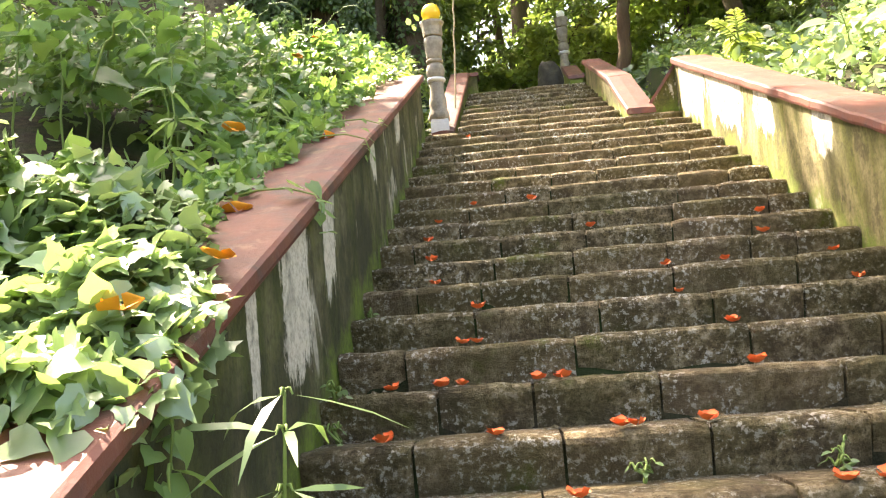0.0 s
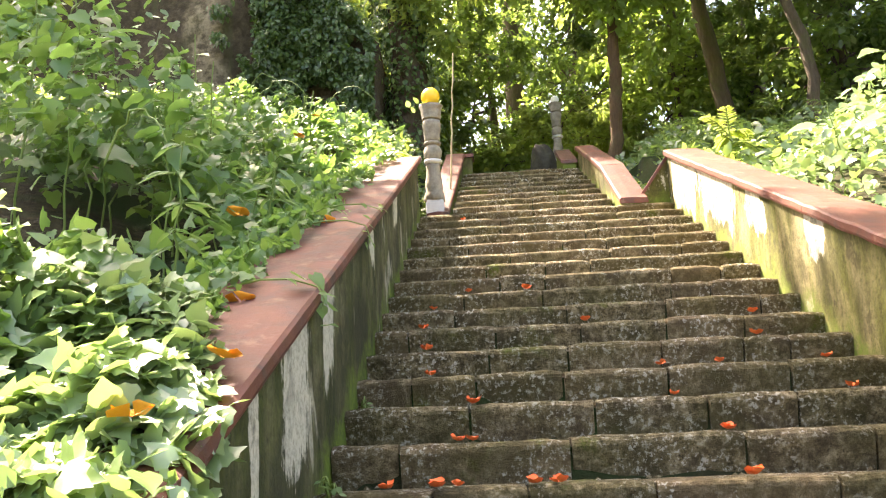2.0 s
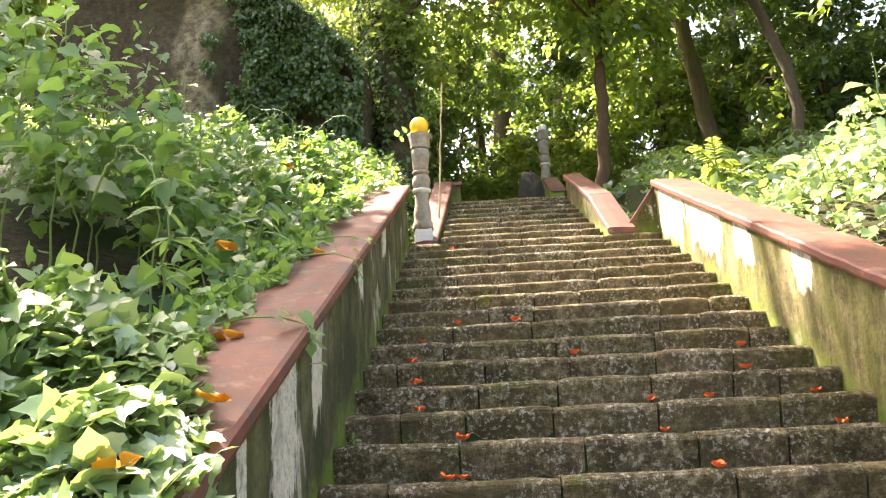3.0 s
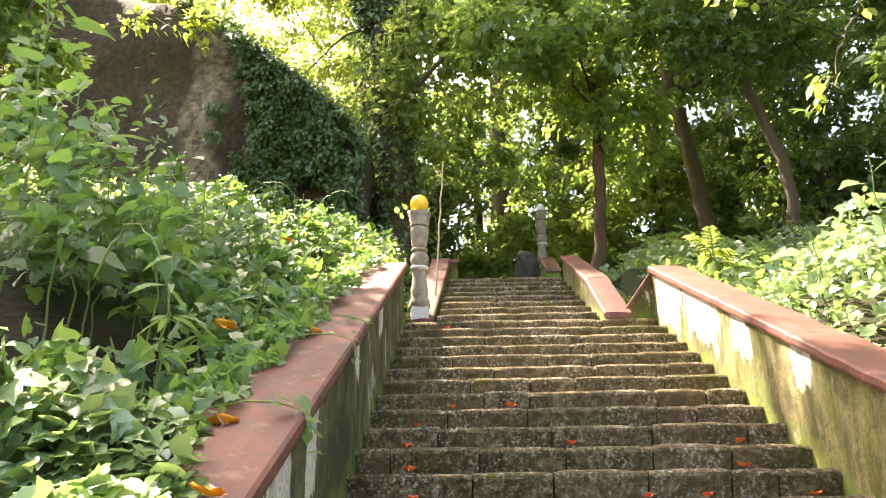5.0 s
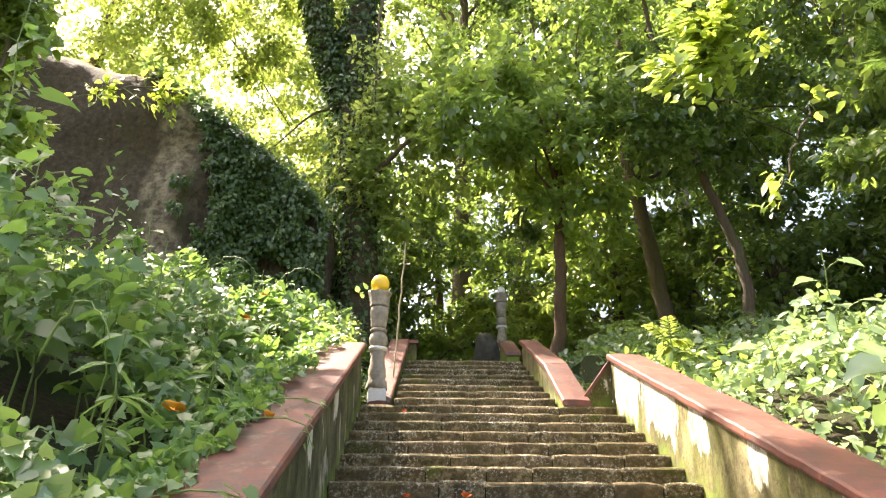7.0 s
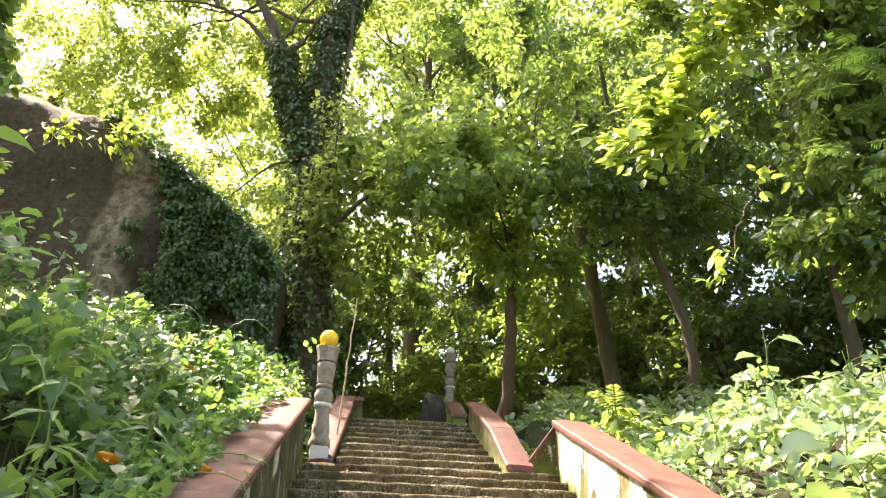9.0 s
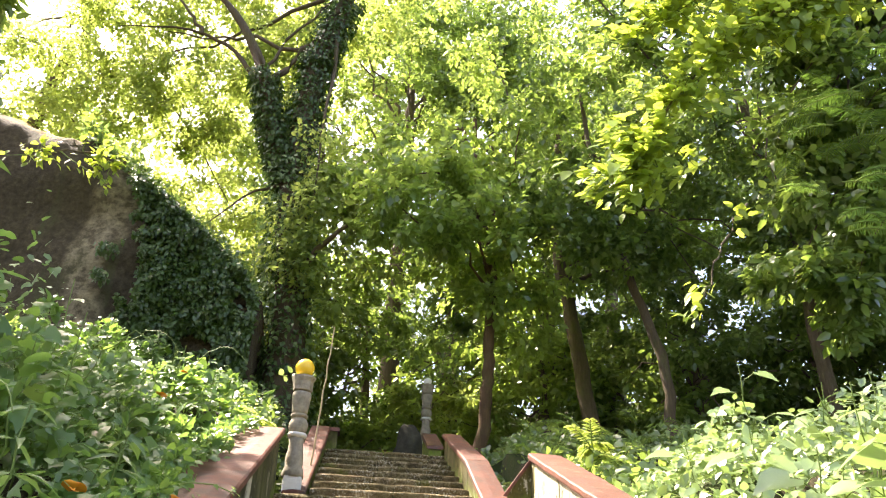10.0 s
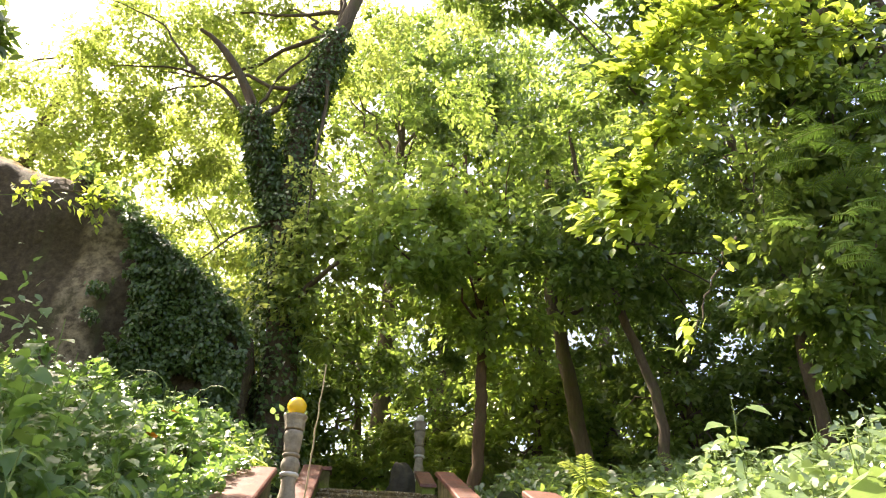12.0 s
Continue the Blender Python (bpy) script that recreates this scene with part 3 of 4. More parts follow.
def cliff():
    """The great rock: a leaning slab whose crest falls to the right, rounded and rough."""
    crest = [(-16, 12.6), (-9.5, 12.3), (-7.6, 11.6), (-6.0, 10.85), (-4.7, 9.7), (-3.4, 8.6), (-2.4, 7.7), (-2.05, 7.1)]
    cx, cz = zip(*crest)
    n_u, n_v, n_w = 90, 44, 14
    v, f = [], []
    us = np.linspace(-16, -2.0, n_u)
    rows = []
    for u in us:
        top = float(np.interp(u, cx, cz))
        row = []
        for k in range(n_v):
            z = 2.0 + (top - 2.0) * k / (n_v - 1)
            lip = max(0.0, (z - top + 1.0)) ** 2
            y = 11.0 + 0.1 * (z - 6) + 0.12 * (u + 5) * (u < -5) * -1 + (0.9 if u < -6.2 else 0.25) * lip
            row.append((u, y, z))
        for k in range(1, n_w):
            s = k / (n_w - 1)
            row.append((u, 11.9 + 0.1 * (top - 6) + 0.12 * (u + 5) * (u < -5) * -1 + 3.8 * s, top + 0.5 * math.sin(s * 3.0) * (1 if u < -2.6 else 0.2) - 0.8 * s))
        rows.append(row)
    for row in rows:
        for x, y, z in row:
            p = Vector((x, y, z))
            d = 0.2 * noise.noise(p * 0.45) + 0.12 * noise.noise(p * 1.3) + 0.05 * noise.noise(p * 4)
            v.append((x + 0.4 * d, y - d, z + 0.5 * d))
    k = n_v + n_w - 1
    for i in range(n_u - 1):
        for j in range(k - 1):
            f.append((i * k + j, (i + 1) * k + j, (i + 1) * k + j + 1, i * k + j + 1))
    last = (n_u - 1) * k
    base = len(v)
    for j in range(k):
        x, y, z = v[last + j]
        v.append((x - 0.25, 15.5, max(1.5, z - 0.4)))
    for j in range(k - 1):
        f.append((last + j, base + j, base + j + 1, last + j + 1))
    ob = new("cliff_rock", mesh_from("cliff_rock", v, f, M_ROCK, True))
    return tagged(ob, "great dark weathered rock face with ivy on its flank", "rock", kind="structure")


cliff()
boulder("boulder", (-2.05, 7.2, 3.6), (0.36, 0.3, 0.3), "grey mossy boulder among vines", 3)
boulder("boulder", (-1.5, 7.1, 3.4), (0.25, 0.2, 0.28), "small grey boulder among vines", 5)
boulder("boulder", (1.0, 12.6, 4.75), (0.28, 0.3, 0.62), "dark upright rock beside the far lamp post", 8)


# ---- trees ----
def scatter(centres, radius, per, flat=0.75):
    """Points round clump centres."""
    c = np.repeat(centres, per, axis=0)
    d = unit(rng.normal(0, 1, (len(c), 3))) * (rng.uniform(0, 1, (len(c), 1)) ** 0.45)
    r = np.repeat(np.asarray(radius, float) * rng.uniform(0.6, 1.3, len(centres)), per)[:, None]
    return c + d * r * np.array([1, 1, flat]), d


def cloud(centre, size, count, hollow=0.35):
    """Clump centres in an ellipsoid, thinner in its middle, with an uneven outline."""
    d = unit(rng.normal(0, 1, (count, 3)))
    r = (hollow + (1 - hollow) * rng.uniform(0, 1, (count, 1)) ** 0.5) * rng.uniform(0.8, 1.15, (count, 1))
    return np.array(centre) + d * r * np.array(size)


def tree(name, label, path, radii, crowns, mat, leaf=0.13, per=110, clump=0.6, bark=None, shape="small", limbs=10, category="tree", spread=0.55):
    """A tapered trunk, limbs that reach into the crown, and a crown of many leaves in clumps."""
    base = np.array(path[0], float)
    base[2] = float(ground_z(base[0], base[1])) - 0.15
    thing = empty(name, base, label, category)
    back = Matrix.Translation(-Vector(base))
    pts = [base] + [np.array(p, float) for p in path[1:]]
    fine = np.concatenate([bend(a, b, 7, 0, 0.03)[:-1] for a, b in zip(pts[:-1], pts[1:])] + [[pts[-1]]])
    rad = np.interp(np.linspace(0, 1, len(fine)), np.linspace(0, 1, len(radii)), radii)
    rad[:3] *= np.array([1.45, 1.2, 1.06])
    v, f = tube(fine, rad, 12, 0.08)
    part("trunk", tri_mesh("trunk", v, f, bark or M_BARK), thing, m=back)
    centres = np.concatenate([cloud(*c) for c in crowns])
    pick = rng.choice(len(centres), min(limbs, len(centres)), replace=False)
    for k in pick:
        c = centres[k]
        start = fine[int(len(fine) * rng.uniform(0.55, 0.97))]
        n = 9
        p = bend(start, c, n, rng.uniform(-0.2, 0.5), 0.1)
        v, f = tube(p, np.linspace(max(0.03, rad[-1] * 0.7), 0.012, n), 7, 0.1)
        part("limb", tri_mesh("limb", v, f, bark or M_BARK), thing, m=back)
    at, d = scatter(centres, clump * 0.68, per)
    n = len(at)
    along = d * np.array([1, 1, 0.4]) + np.array([0, 0, -0.45])
    size = leaf * 1.15 * rng.uniform(0.5, 1.4, n)
    part("crown", leaves("crown", at, along, d * 0.5 + np.array([-0.15, -0.25, 0.9]), size, mat, shape, spread), thing, m=back)
    return thing


# the ivy-clad forked tree behind the rock's end
def ivy_on(thing, back, p, r, count, name="ivy", size=0.12, mat=None, lab="dark glossy ivy"):
    seg = rng.integers(0, len(p) - 1, count)
    s = rng.uniform(0, 1, (count, 1))
    c = p[seg] * (1 - s) + p[seg + 1] * s
    a = rng.uniform(0, 2 * np.pi, count)
    out = np.stack([np.cos(a), np.sin(a), 0 * a], -1)
    at = c + out * (np.asarray(r) * rng.uniform(0.75, 1.45, count))[:, None]
    part(name, leaves("ivy", at, out * 0.4 + np.array([0, 0, -0.8]), out + np.array([0, 0, 0.5]), size * rng.uniform(0.6, 1.3, count), mat or L_IVY, "ovate", 0.45), thing, lab, back)


forked = tree(
    "forked_tree", "tall forked tree clad in dark ivy behind the rock", [(-1.5, 13, 4), (-1.6, 13, 8), (-1.9, 13, 11.2), (-1.75, 13.1, 14.4), (-1.1, 13.2, 17.2), (-0.2, 13.4, 21)],
    [0.42, 0.36, 0.34, 0.25, 0.2, 0.1],
    [((-5.0, 15.6, 17.0), (4.4, 1.8, 3.8), 170), ((-1.0, 14.8, 20.5), (5.5, 2.2, 2.0), 75), ((-0.6, 15.5, 18.4), (2, 1.2, 1.4), 16), ((-0.9, 12.3, 9.6), (1.0, 0.5, 2.2), 34)],
    L_LIGHT, 0.13, 120, 0.74, limbs=7)
fb = Matrix.Translation(-forked.location)
stem_r = bend((-1.55, 13, 5), (-1.9, 13, 11.2), 8, 0, 0.04)
stem_r2 = np.concatenate([bend((-1.9, 13, 11.2), (-1.75, 13.1, 14.4), 6), bend((-1.75, 13.1, 14.4), (-1.15, 13.2, 17), 6)])
stem_l = bend((-1.95, 13, 10.8), (-2.95, 12.9, 13.9), 8, -0.3)
v, f = tube(np.concatenate([stem_l, bend((-2.95, 12.9, 13.9), (-4.6, 12.7, 16.2), 8, 0.4), ]), np.linspace(0.24, 0.05, 16), 10, 0.08)
part("limb", tri_mesh("limb", v, f, M_BARK), forked, m=fb)
v, f = tube(bend((-2.8, 12.9, 13.6), (-1.2, 12.9, 16.6), 10, -0.3, 0.06), np.linspace(0.09, 0.04, 10), 8, 0.08)
part("limb", tri_mesh("limb", v, f, M_BARK), forked, m=fb)
v, f = tube(bend((-1.8, 12.8, 8.0), (-0.55, 11.6, 9.15), 10, 0.12, 0.05), np.linspace(0.09, 0.04, 10), 8, 0.1)
part("limb", tri_mesh("limb", v, f, M_BARK), forked, "bare crooked dark bough", fb)
BRANCH_A = [(-3.1, 12.95, 13.8), (-4.0, 13, 14.75), (-4.9, 13, 15.08), (-6.6, 13, 14.95)]
BRANCH_B = [(-4.6, 13, 15.0), (-5.0, 13, 15.6), (-5.6, 13, 16.5), (-7.2, 13.2, 17.4)]
BRANCH_C = [(-3.0, 12.95, 13.9), (-2.55, 13, 15.1), (-1.45, 12.9, 16.6), (-0.6, 12.9, 17.5)]
BRANCH_D = [(-1.9, 12.9, 10.8), (-2.5, 12.8, 10.55), (-2.95, 12.7, 10.2), (-3.5, 12.6, 9.5)]
for pts, r0 in ((BRANCH_A, 0.07), (BRANCH_B, 0.05), (BRANCH_C, 0.05), (BRANCH_D, 0.04)):
    p = np.concatenate([bend(a, c, 5, 0.03, 0.03)[:-1] for a, c in zip(pts[:-1], pts[1:])] + [[pts[-1]]])
    v, f = tube(p, np.linspace(r0, 0.012, len(p)), 7, 0.1)
    part("limb", tri_mesh("limb", v, f, M_BARK), forked, "thin bare dark branch", fb)
ivy_on(forked, fb, stem_r, 0.4, 3500)
# second layer in a lighter leaf colour, for sun on the ivy
ivy_on(forked, fb, stem_r, 0.62, 2600, mat=L_BRIGHT, lab="sunlit climbing leaves")
ivy_on(forked, fb, stem_r2, 0.35, 5200)
ivy_on(forked, fb, stem_l, 0.29, 4000)

tree("slender_tree", "slender reddish-barked tree with dense green crown beside stairs", [(2.34, 12.5, 4.6), (2.5, 12.5, 6.0), (2.54, 12.5, 7.2), (2.64, 12.5, 8.3), (2.3, 12.6, 10.5), (2.2, 12.7, 13)],
     [0.13, 0.12, 0.105, 0.09, 0.05],
     [((1.6, 12.6, 10.2), (2.7, 1.6, 2.0), 74), ((2.9, 12.8, 8.4), (1.6, 1.2, 1.0), 30), ((2.6, 13.2, 13.4), (3.0, 1.8, 2.4), 26), ((1.3, 11.0, 9.5), (2.0, 0.9, 1.1), 44)], L_MID, 0.16, 80, 0.58, M_BARK_RED, limbs=14)
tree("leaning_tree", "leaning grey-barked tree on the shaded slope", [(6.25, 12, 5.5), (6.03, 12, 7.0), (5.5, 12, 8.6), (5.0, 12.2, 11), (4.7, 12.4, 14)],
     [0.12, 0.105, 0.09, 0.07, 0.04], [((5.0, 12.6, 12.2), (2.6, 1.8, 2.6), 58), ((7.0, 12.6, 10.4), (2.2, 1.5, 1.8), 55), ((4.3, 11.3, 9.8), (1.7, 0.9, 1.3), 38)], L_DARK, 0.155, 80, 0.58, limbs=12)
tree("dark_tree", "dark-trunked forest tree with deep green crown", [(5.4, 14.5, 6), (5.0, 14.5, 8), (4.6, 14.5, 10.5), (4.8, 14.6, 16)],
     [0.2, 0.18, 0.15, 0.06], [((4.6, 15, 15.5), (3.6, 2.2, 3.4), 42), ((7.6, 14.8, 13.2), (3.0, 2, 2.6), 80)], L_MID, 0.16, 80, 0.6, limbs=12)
# the last crown is an unseen canopy added to shade the right slope
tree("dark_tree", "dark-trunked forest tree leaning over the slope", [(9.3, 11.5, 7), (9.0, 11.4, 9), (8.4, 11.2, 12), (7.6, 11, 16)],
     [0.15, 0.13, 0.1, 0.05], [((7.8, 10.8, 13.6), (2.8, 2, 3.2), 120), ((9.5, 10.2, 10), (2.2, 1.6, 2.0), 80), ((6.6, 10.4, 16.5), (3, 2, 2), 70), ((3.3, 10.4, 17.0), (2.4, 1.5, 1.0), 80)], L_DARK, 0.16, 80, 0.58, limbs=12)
tree("understory_tree", "bushy understory tree beyond the top of the stairs", [(0.2, 17.5, 5), (0.2, 17.5, 7), (0.1, 17.5, 9.5)],
     [0.14, 0.12, 0.06], [((0.0, 17.0, 8.0), (2.6, 1.4, 2.6), 70), ((-1.0, 16.6, 9.8), (1.8, 1.0, 1.8), 30), ((-1.3, 15.0, 6.6), (1.1, 0.7, 1.5), 50)], L_DARK, 0.15, 95, 0.55, limbs=10)
tree("understory_tree", "bright green sapling thicket beyond the top of the stairs", [(1.2, 15.6, 4.6), (1.2, 15.6, 6.2)],
     [0.07, 0.03], [((1.2, 15.6, 5.9), (1.1, 0.7, 1.3), 60), ((2.6, 16, 6.4), (1.0, 0.8, 1.2), 45), ((-0.2, 15.3, 5.3), (0.9, 0.5, 0.9), 36)], L_LIGHT, 0.14, 90, 0.42, limbs=8)
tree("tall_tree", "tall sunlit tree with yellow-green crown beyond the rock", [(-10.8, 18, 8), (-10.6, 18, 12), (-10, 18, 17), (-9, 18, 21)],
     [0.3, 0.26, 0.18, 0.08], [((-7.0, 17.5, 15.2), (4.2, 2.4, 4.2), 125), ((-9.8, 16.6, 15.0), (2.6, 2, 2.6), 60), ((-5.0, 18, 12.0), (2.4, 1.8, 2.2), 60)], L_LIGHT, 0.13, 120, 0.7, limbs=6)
# added out of view: crowns set along sun rays to shade stairs and bank
tree("tall_tree", "unseen tree added to shade the stairs, walls and left bank", [(-9.5, 9.5, 8), (-9, 9.6, 12), (-8, 10, 16), (-6.5, 10.5, 19)],
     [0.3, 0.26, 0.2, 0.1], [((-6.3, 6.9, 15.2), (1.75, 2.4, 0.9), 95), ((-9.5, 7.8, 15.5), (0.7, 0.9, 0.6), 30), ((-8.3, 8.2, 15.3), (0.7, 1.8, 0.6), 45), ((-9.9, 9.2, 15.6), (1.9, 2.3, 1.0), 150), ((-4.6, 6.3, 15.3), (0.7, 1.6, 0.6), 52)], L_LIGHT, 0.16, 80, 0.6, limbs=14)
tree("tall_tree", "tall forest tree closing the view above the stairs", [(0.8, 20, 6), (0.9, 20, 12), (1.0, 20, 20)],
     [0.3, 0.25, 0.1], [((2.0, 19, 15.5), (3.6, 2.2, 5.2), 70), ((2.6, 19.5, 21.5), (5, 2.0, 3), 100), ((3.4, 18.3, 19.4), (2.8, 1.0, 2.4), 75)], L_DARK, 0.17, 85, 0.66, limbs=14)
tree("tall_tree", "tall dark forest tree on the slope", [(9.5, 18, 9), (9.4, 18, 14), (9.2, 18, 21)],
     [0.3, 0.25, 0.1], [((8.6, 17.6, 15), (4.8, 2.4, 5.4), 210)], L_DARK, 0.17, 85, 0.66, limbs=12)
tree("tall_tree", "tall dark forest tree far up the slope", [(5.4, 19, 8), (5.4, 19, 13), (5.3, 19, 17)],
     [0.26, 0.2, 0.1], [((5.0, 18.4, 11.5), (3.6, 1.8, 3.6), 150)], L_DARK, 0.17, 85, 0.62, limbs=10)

for x, y, z, w, c in ((7.4, 13.6, 6.6, 1.5, 80), (9.6, 12.6, 7.4, 1.7, 90), (6.3, 16.2, 7.0, 1.6, 70), (12.5, 11.5, 7.6, 1.8, 80), (4.6, 16.5, 7.6, 2.2, 120), (8.2, 15.5, 8.6, 2.6, 150), (11.5, 13.5, 9.4, 2.4, 130), (11, 9.5, 9, 2.0, 110), (2.6, 19, 8.4, 2.4, 60), (13.5, 17, 12, 3, 130)):
    tree("understory_tree", "bushy understory tree filling the forest behind", [(x, y, 5), (x + 0.1, y, z - 1), (x, y, z + 1)], [0.12, 0.1, 0.04],
         [((x, y, z), (w, 1.2, w * 0.9), int(c * 0.7))], L_MID if x < 7 else L_DARK, 0.17, 75, 0.55, limbs=10)

for x, y, z, w, h, c, mt in ((-9, 25, 18, 5, 5, 70, L_LIGHT), (-2.5, 26, 23, 5, 7.5, 130, L_LIGHT), (3.5, 27, 27, 5.0, 8, 140, L_DARK), (10, 27, 25, 5.5, 8, 130, L_DARK), (-3, 24, 13, 4, 4, 80, L_LIGHT), (3, 28, 14, 5, 4.5, 90, L_DARK), (9.5, 28, 15, 5, 5, 90, L_DARK)):
    tree("far_tree", "tall forest tree far up the hillside", [(x, y, 6), (x + 0.3, y, z - h * 0.5), (x, y + 0.2, z)], [0.32, 0.2, 0.05],
         [((x, y, z), (w, 1.8, h), c)], mt, 0.25, 90, 1.15, limbs=14)

# vine-hung tree before the rock
# its last two crowns are added out of view to shade bank and coping
near_left = tree("vine_hung_tree", "dark trunk hung with sunlit vines near the rock", [(-6.0, 5.2, 4), (-5.9, 5.3, 6), (-5.8, 5.4, 8.2), (-6.1, 5.5, 10)],
                 [0.26, 0.24, 0.2, 0.1], [((-5.6, 5.2, 7.2), (0.7, 0.7, 1.3), 70), ((-5.4, 5.0, 5.2), (0.8, 0.7, 1.0), 50), ((-6.0, 4.4, 7.7), (1.2, 1.5, 0.7), 88), ((-4.55, 3.2, 7.3), (0.5, 0.95, 0.35), 38)], L_MID, 0.12, 90, 0.36, limbs=8, shape="ovate")


# the overhanging branch of large lime leaves
def spray(name, label, spine, count, wide, size, mat, shape, category="branch", stem_r=0.05, droop=-0.5, lie=None):
    """A bough with leafy twigs; lie: the way that its leaves all hang, like shingles."""
    thing = empty(name, spine[0], label, category)
    back = Matrix.Translation(-Vector(spine[0]))
    p = np.concatenate([bend(a, b, 8, 0.05, 0.04)[:-1] for a, b in zip(spine[:-1], spine[1:])] + [[spine[-1]]])
    v, f = tube(p, np.linspace(stem_r, 0.008, len(p)), 8, 0.08)
    part("bough", tri_mesh("bough", v, f, M_BARK), thing, m=back)
    for k in range(count // 9):
        s = p[min(len(p) - 1, int(len(p) * rng.uniform(0.12, 1)))]
        e = s + rng.normal(0, wide, 3) * np.array([1, 0.8, 0.9])
        q = bend(s, e, 6, -0.05, 0.02)
        v, f = tube(q, np.linspace(0.012, 0.004, 6), 5)
        twig = part("twig", tri_mesh("twig", v, f, M_STEM), thing, m=back)
        at = q[rng.integers(1, 6, 12)] + rng.normal(0, 0.06, (12, 3))
        way = unit(e - s) * 0.7 + rng.normal(0, 0.5, (12, 3)) + np.array([0, 0, droop])
        if lie:
            way = unit(e - s) * 0.35 + rng.normal(0, 0.25, (12, 3)) + np.array(lie)
        part("foliage", leaves("foliage", at, way, np.array([[-0.2, -0.5, 0.9] if lie else [0.0, -0.3, 1.0]]).repeat(12, 0), size * rng.uniform(0.55, 1.25, 12), mat, shape, 0.28 if lie else 0.35), twig)
    return thing


tree("overhanging_tree", "leafy tree overhanging the stairs from the slope", [(9.4, 6.4, 5), (9.3, 6.4, 8), (8.9, 6.2, 11), (8.2, 6, 14)],
     [0.2, 0.18, 0.14, 0.06], [((7.6, 6.9, 10.0), (1.6, 1.0, 2.4), 90), ((7.4, 7.0, 12.4), (1.6, 1.2, 1.4), 60), ((7.2, 7.4, 7.4), (1.4, 1.0, 1.6), 60)], L_DARK, 0.16, 85, 0.5, limbs=12, shape="ovate")
spray("lime_branch", "drooping branch of large sunlit lime-green leaves", [(6.8, 5.2, 10.8), (5.4, 5.2, 9.7), (4.4, 5.2, 8.7), (3.5, 5.1, 7.5), (3.0, 5.0, 6.5)], 1450, 0.31, 0.22, L_LIME, "ovate", lie=(-0.55, -0.35, -0.4))
spray("lime_branch", "drooping branch of large sunlit lime-green leaves", [(6.6, 5.2, 11.0), (5.2, 5.0, 10.4), (4.3, 5.0, 9.9), (3.3, 5.2, 9.0)], 900, 0.36, 0.21, L_LIME, "ovate", lie=(-0.6, -0.35, -0.2))
spray("lime_branch", "branch of sunlit lime-green leaves high on the slope", [(7.4, 5.3, 10.6), (6.6, 5.0, 10.1), (5.8, 4.9, 9.8), (5.0, 4.8, 9.1)], 540, 0.36, 0.22, L_LIME, "ovate", lie=(-0.5, -0.4, -0.35))
spray("hanging_twig", "thin hanging twig with a few bright leaves", [(4.7, 5.4, 6.5), (4.2, 5.3, 5.7), (3.8, 5.2, 4.9)], 27, 0.16, 0.2, L_LIME, "ovate", stem_r=0.02)


def frond_plant(name, label, spines, mat, leaflet, category="branch", pairs=22):
    """Feathery fronds: a rib with leaflets on both sides."""
    thing = empty(name, spines[0][0], label, category)
    back = Matrix.Translation(-Vector(spines[0][0]))
    for a, b, sag in spines:
        q = bend(a, b, 9, sag)
        v, f = tube(q, np.linspace(0.012, 0.003, 9), 5)
        d = unit(np.array(b) - np.array(a))
        side = unit(np.cross(d, np.array([0, 0, 1.0])))
        ats, ways, sz = [], [], []
        for k in range(pairs):
            s = 0.12 + 0.88 * k / pairs
            c = np.array([np.interp(s, np.linspace(0, 1, 9), q[:, i]) for i in range(3)])
            for w in (-1, 1):
                ats.append(c)
                ways.append(side * w + d * 0.45 + np.array([0, 0, -0.12]))
                sz.append(leaflet * (0.35 + 0.65 * math.sin(math.pi * min(1.0, 0.15 + 0.85 * s))))
        n = len(ats)
        me = leaves("frond", np.array(ats), np.array(ways), np.array([[0, 0, 1.0]]).repeat(n, 0), np.array(sz), mat, "long" if leaflet > 0.14 else "small", 0.08)
        part("rib", tri_mesh("rib", v, f, M_STEM), thing, m=back)
        tagged(part("frond", me, thing, m=back), kind="stuff")
    return thing


def frond_set(x, y, z, count, reach, spreadv, up=0.2):
    out = []
    for k in range(count):
        a = np.array([x, y, z]) + rng.normal(0, spreadv, 3)
        w = rng.uniform(0, 2 * math.pi)
        out.append((tuple(a), tuple(a + np.array([math.cos(w) * reach, math.sin(w) * reach * 0.6, up * reach * rng.uniform(-1.5, 1)])), 0.08))
    return out


frond_plant("feathery_branch", "branch of feathery compound leaves, dark green", frond_set(6.3, 5.3, 8.3, 20, 0.95, 0.4, 0.12), L_IVY, 0.2, "branch", 20)
frond_plant("feathery_branch", "branch of feathery compound leaves in sun", frond_set(6.2, 5.6, 6.9, 9, 0.7, 0.25, 0.15), L_VINE, 0.16, "branch", 18)
frond_plant("fern", "arching fern on the shaded slope", frond_set(3.9, 8.6, float(ground_z(3.9, 8.6)) + 0.3, 14, 0.8, 0.15, 0.5), L_MID, 0.2, "fern", 18)
frond_plant("fern", "arching fern on the shaded slope", frond_set(4.6, 10.2, float(ground_z(4.6, 10.2)) + 0.35, 12, 0.8, 0.2, 0.5), L_DARK, 0.2, "fern", 18)
for x, y in ((3.1, 8.2), (3.5, 9.6), (5.4, 9.4), (6.2, 10.6), (3.0, 10.8)):
    frond_plant("fern", "arching fern on the shaded slope", frond_set(x, y, float(ground_z(x, y)) + 0.3, 11, 0.75, 0.14, 0.6), L_DARK, 0.19, "fern", 16)
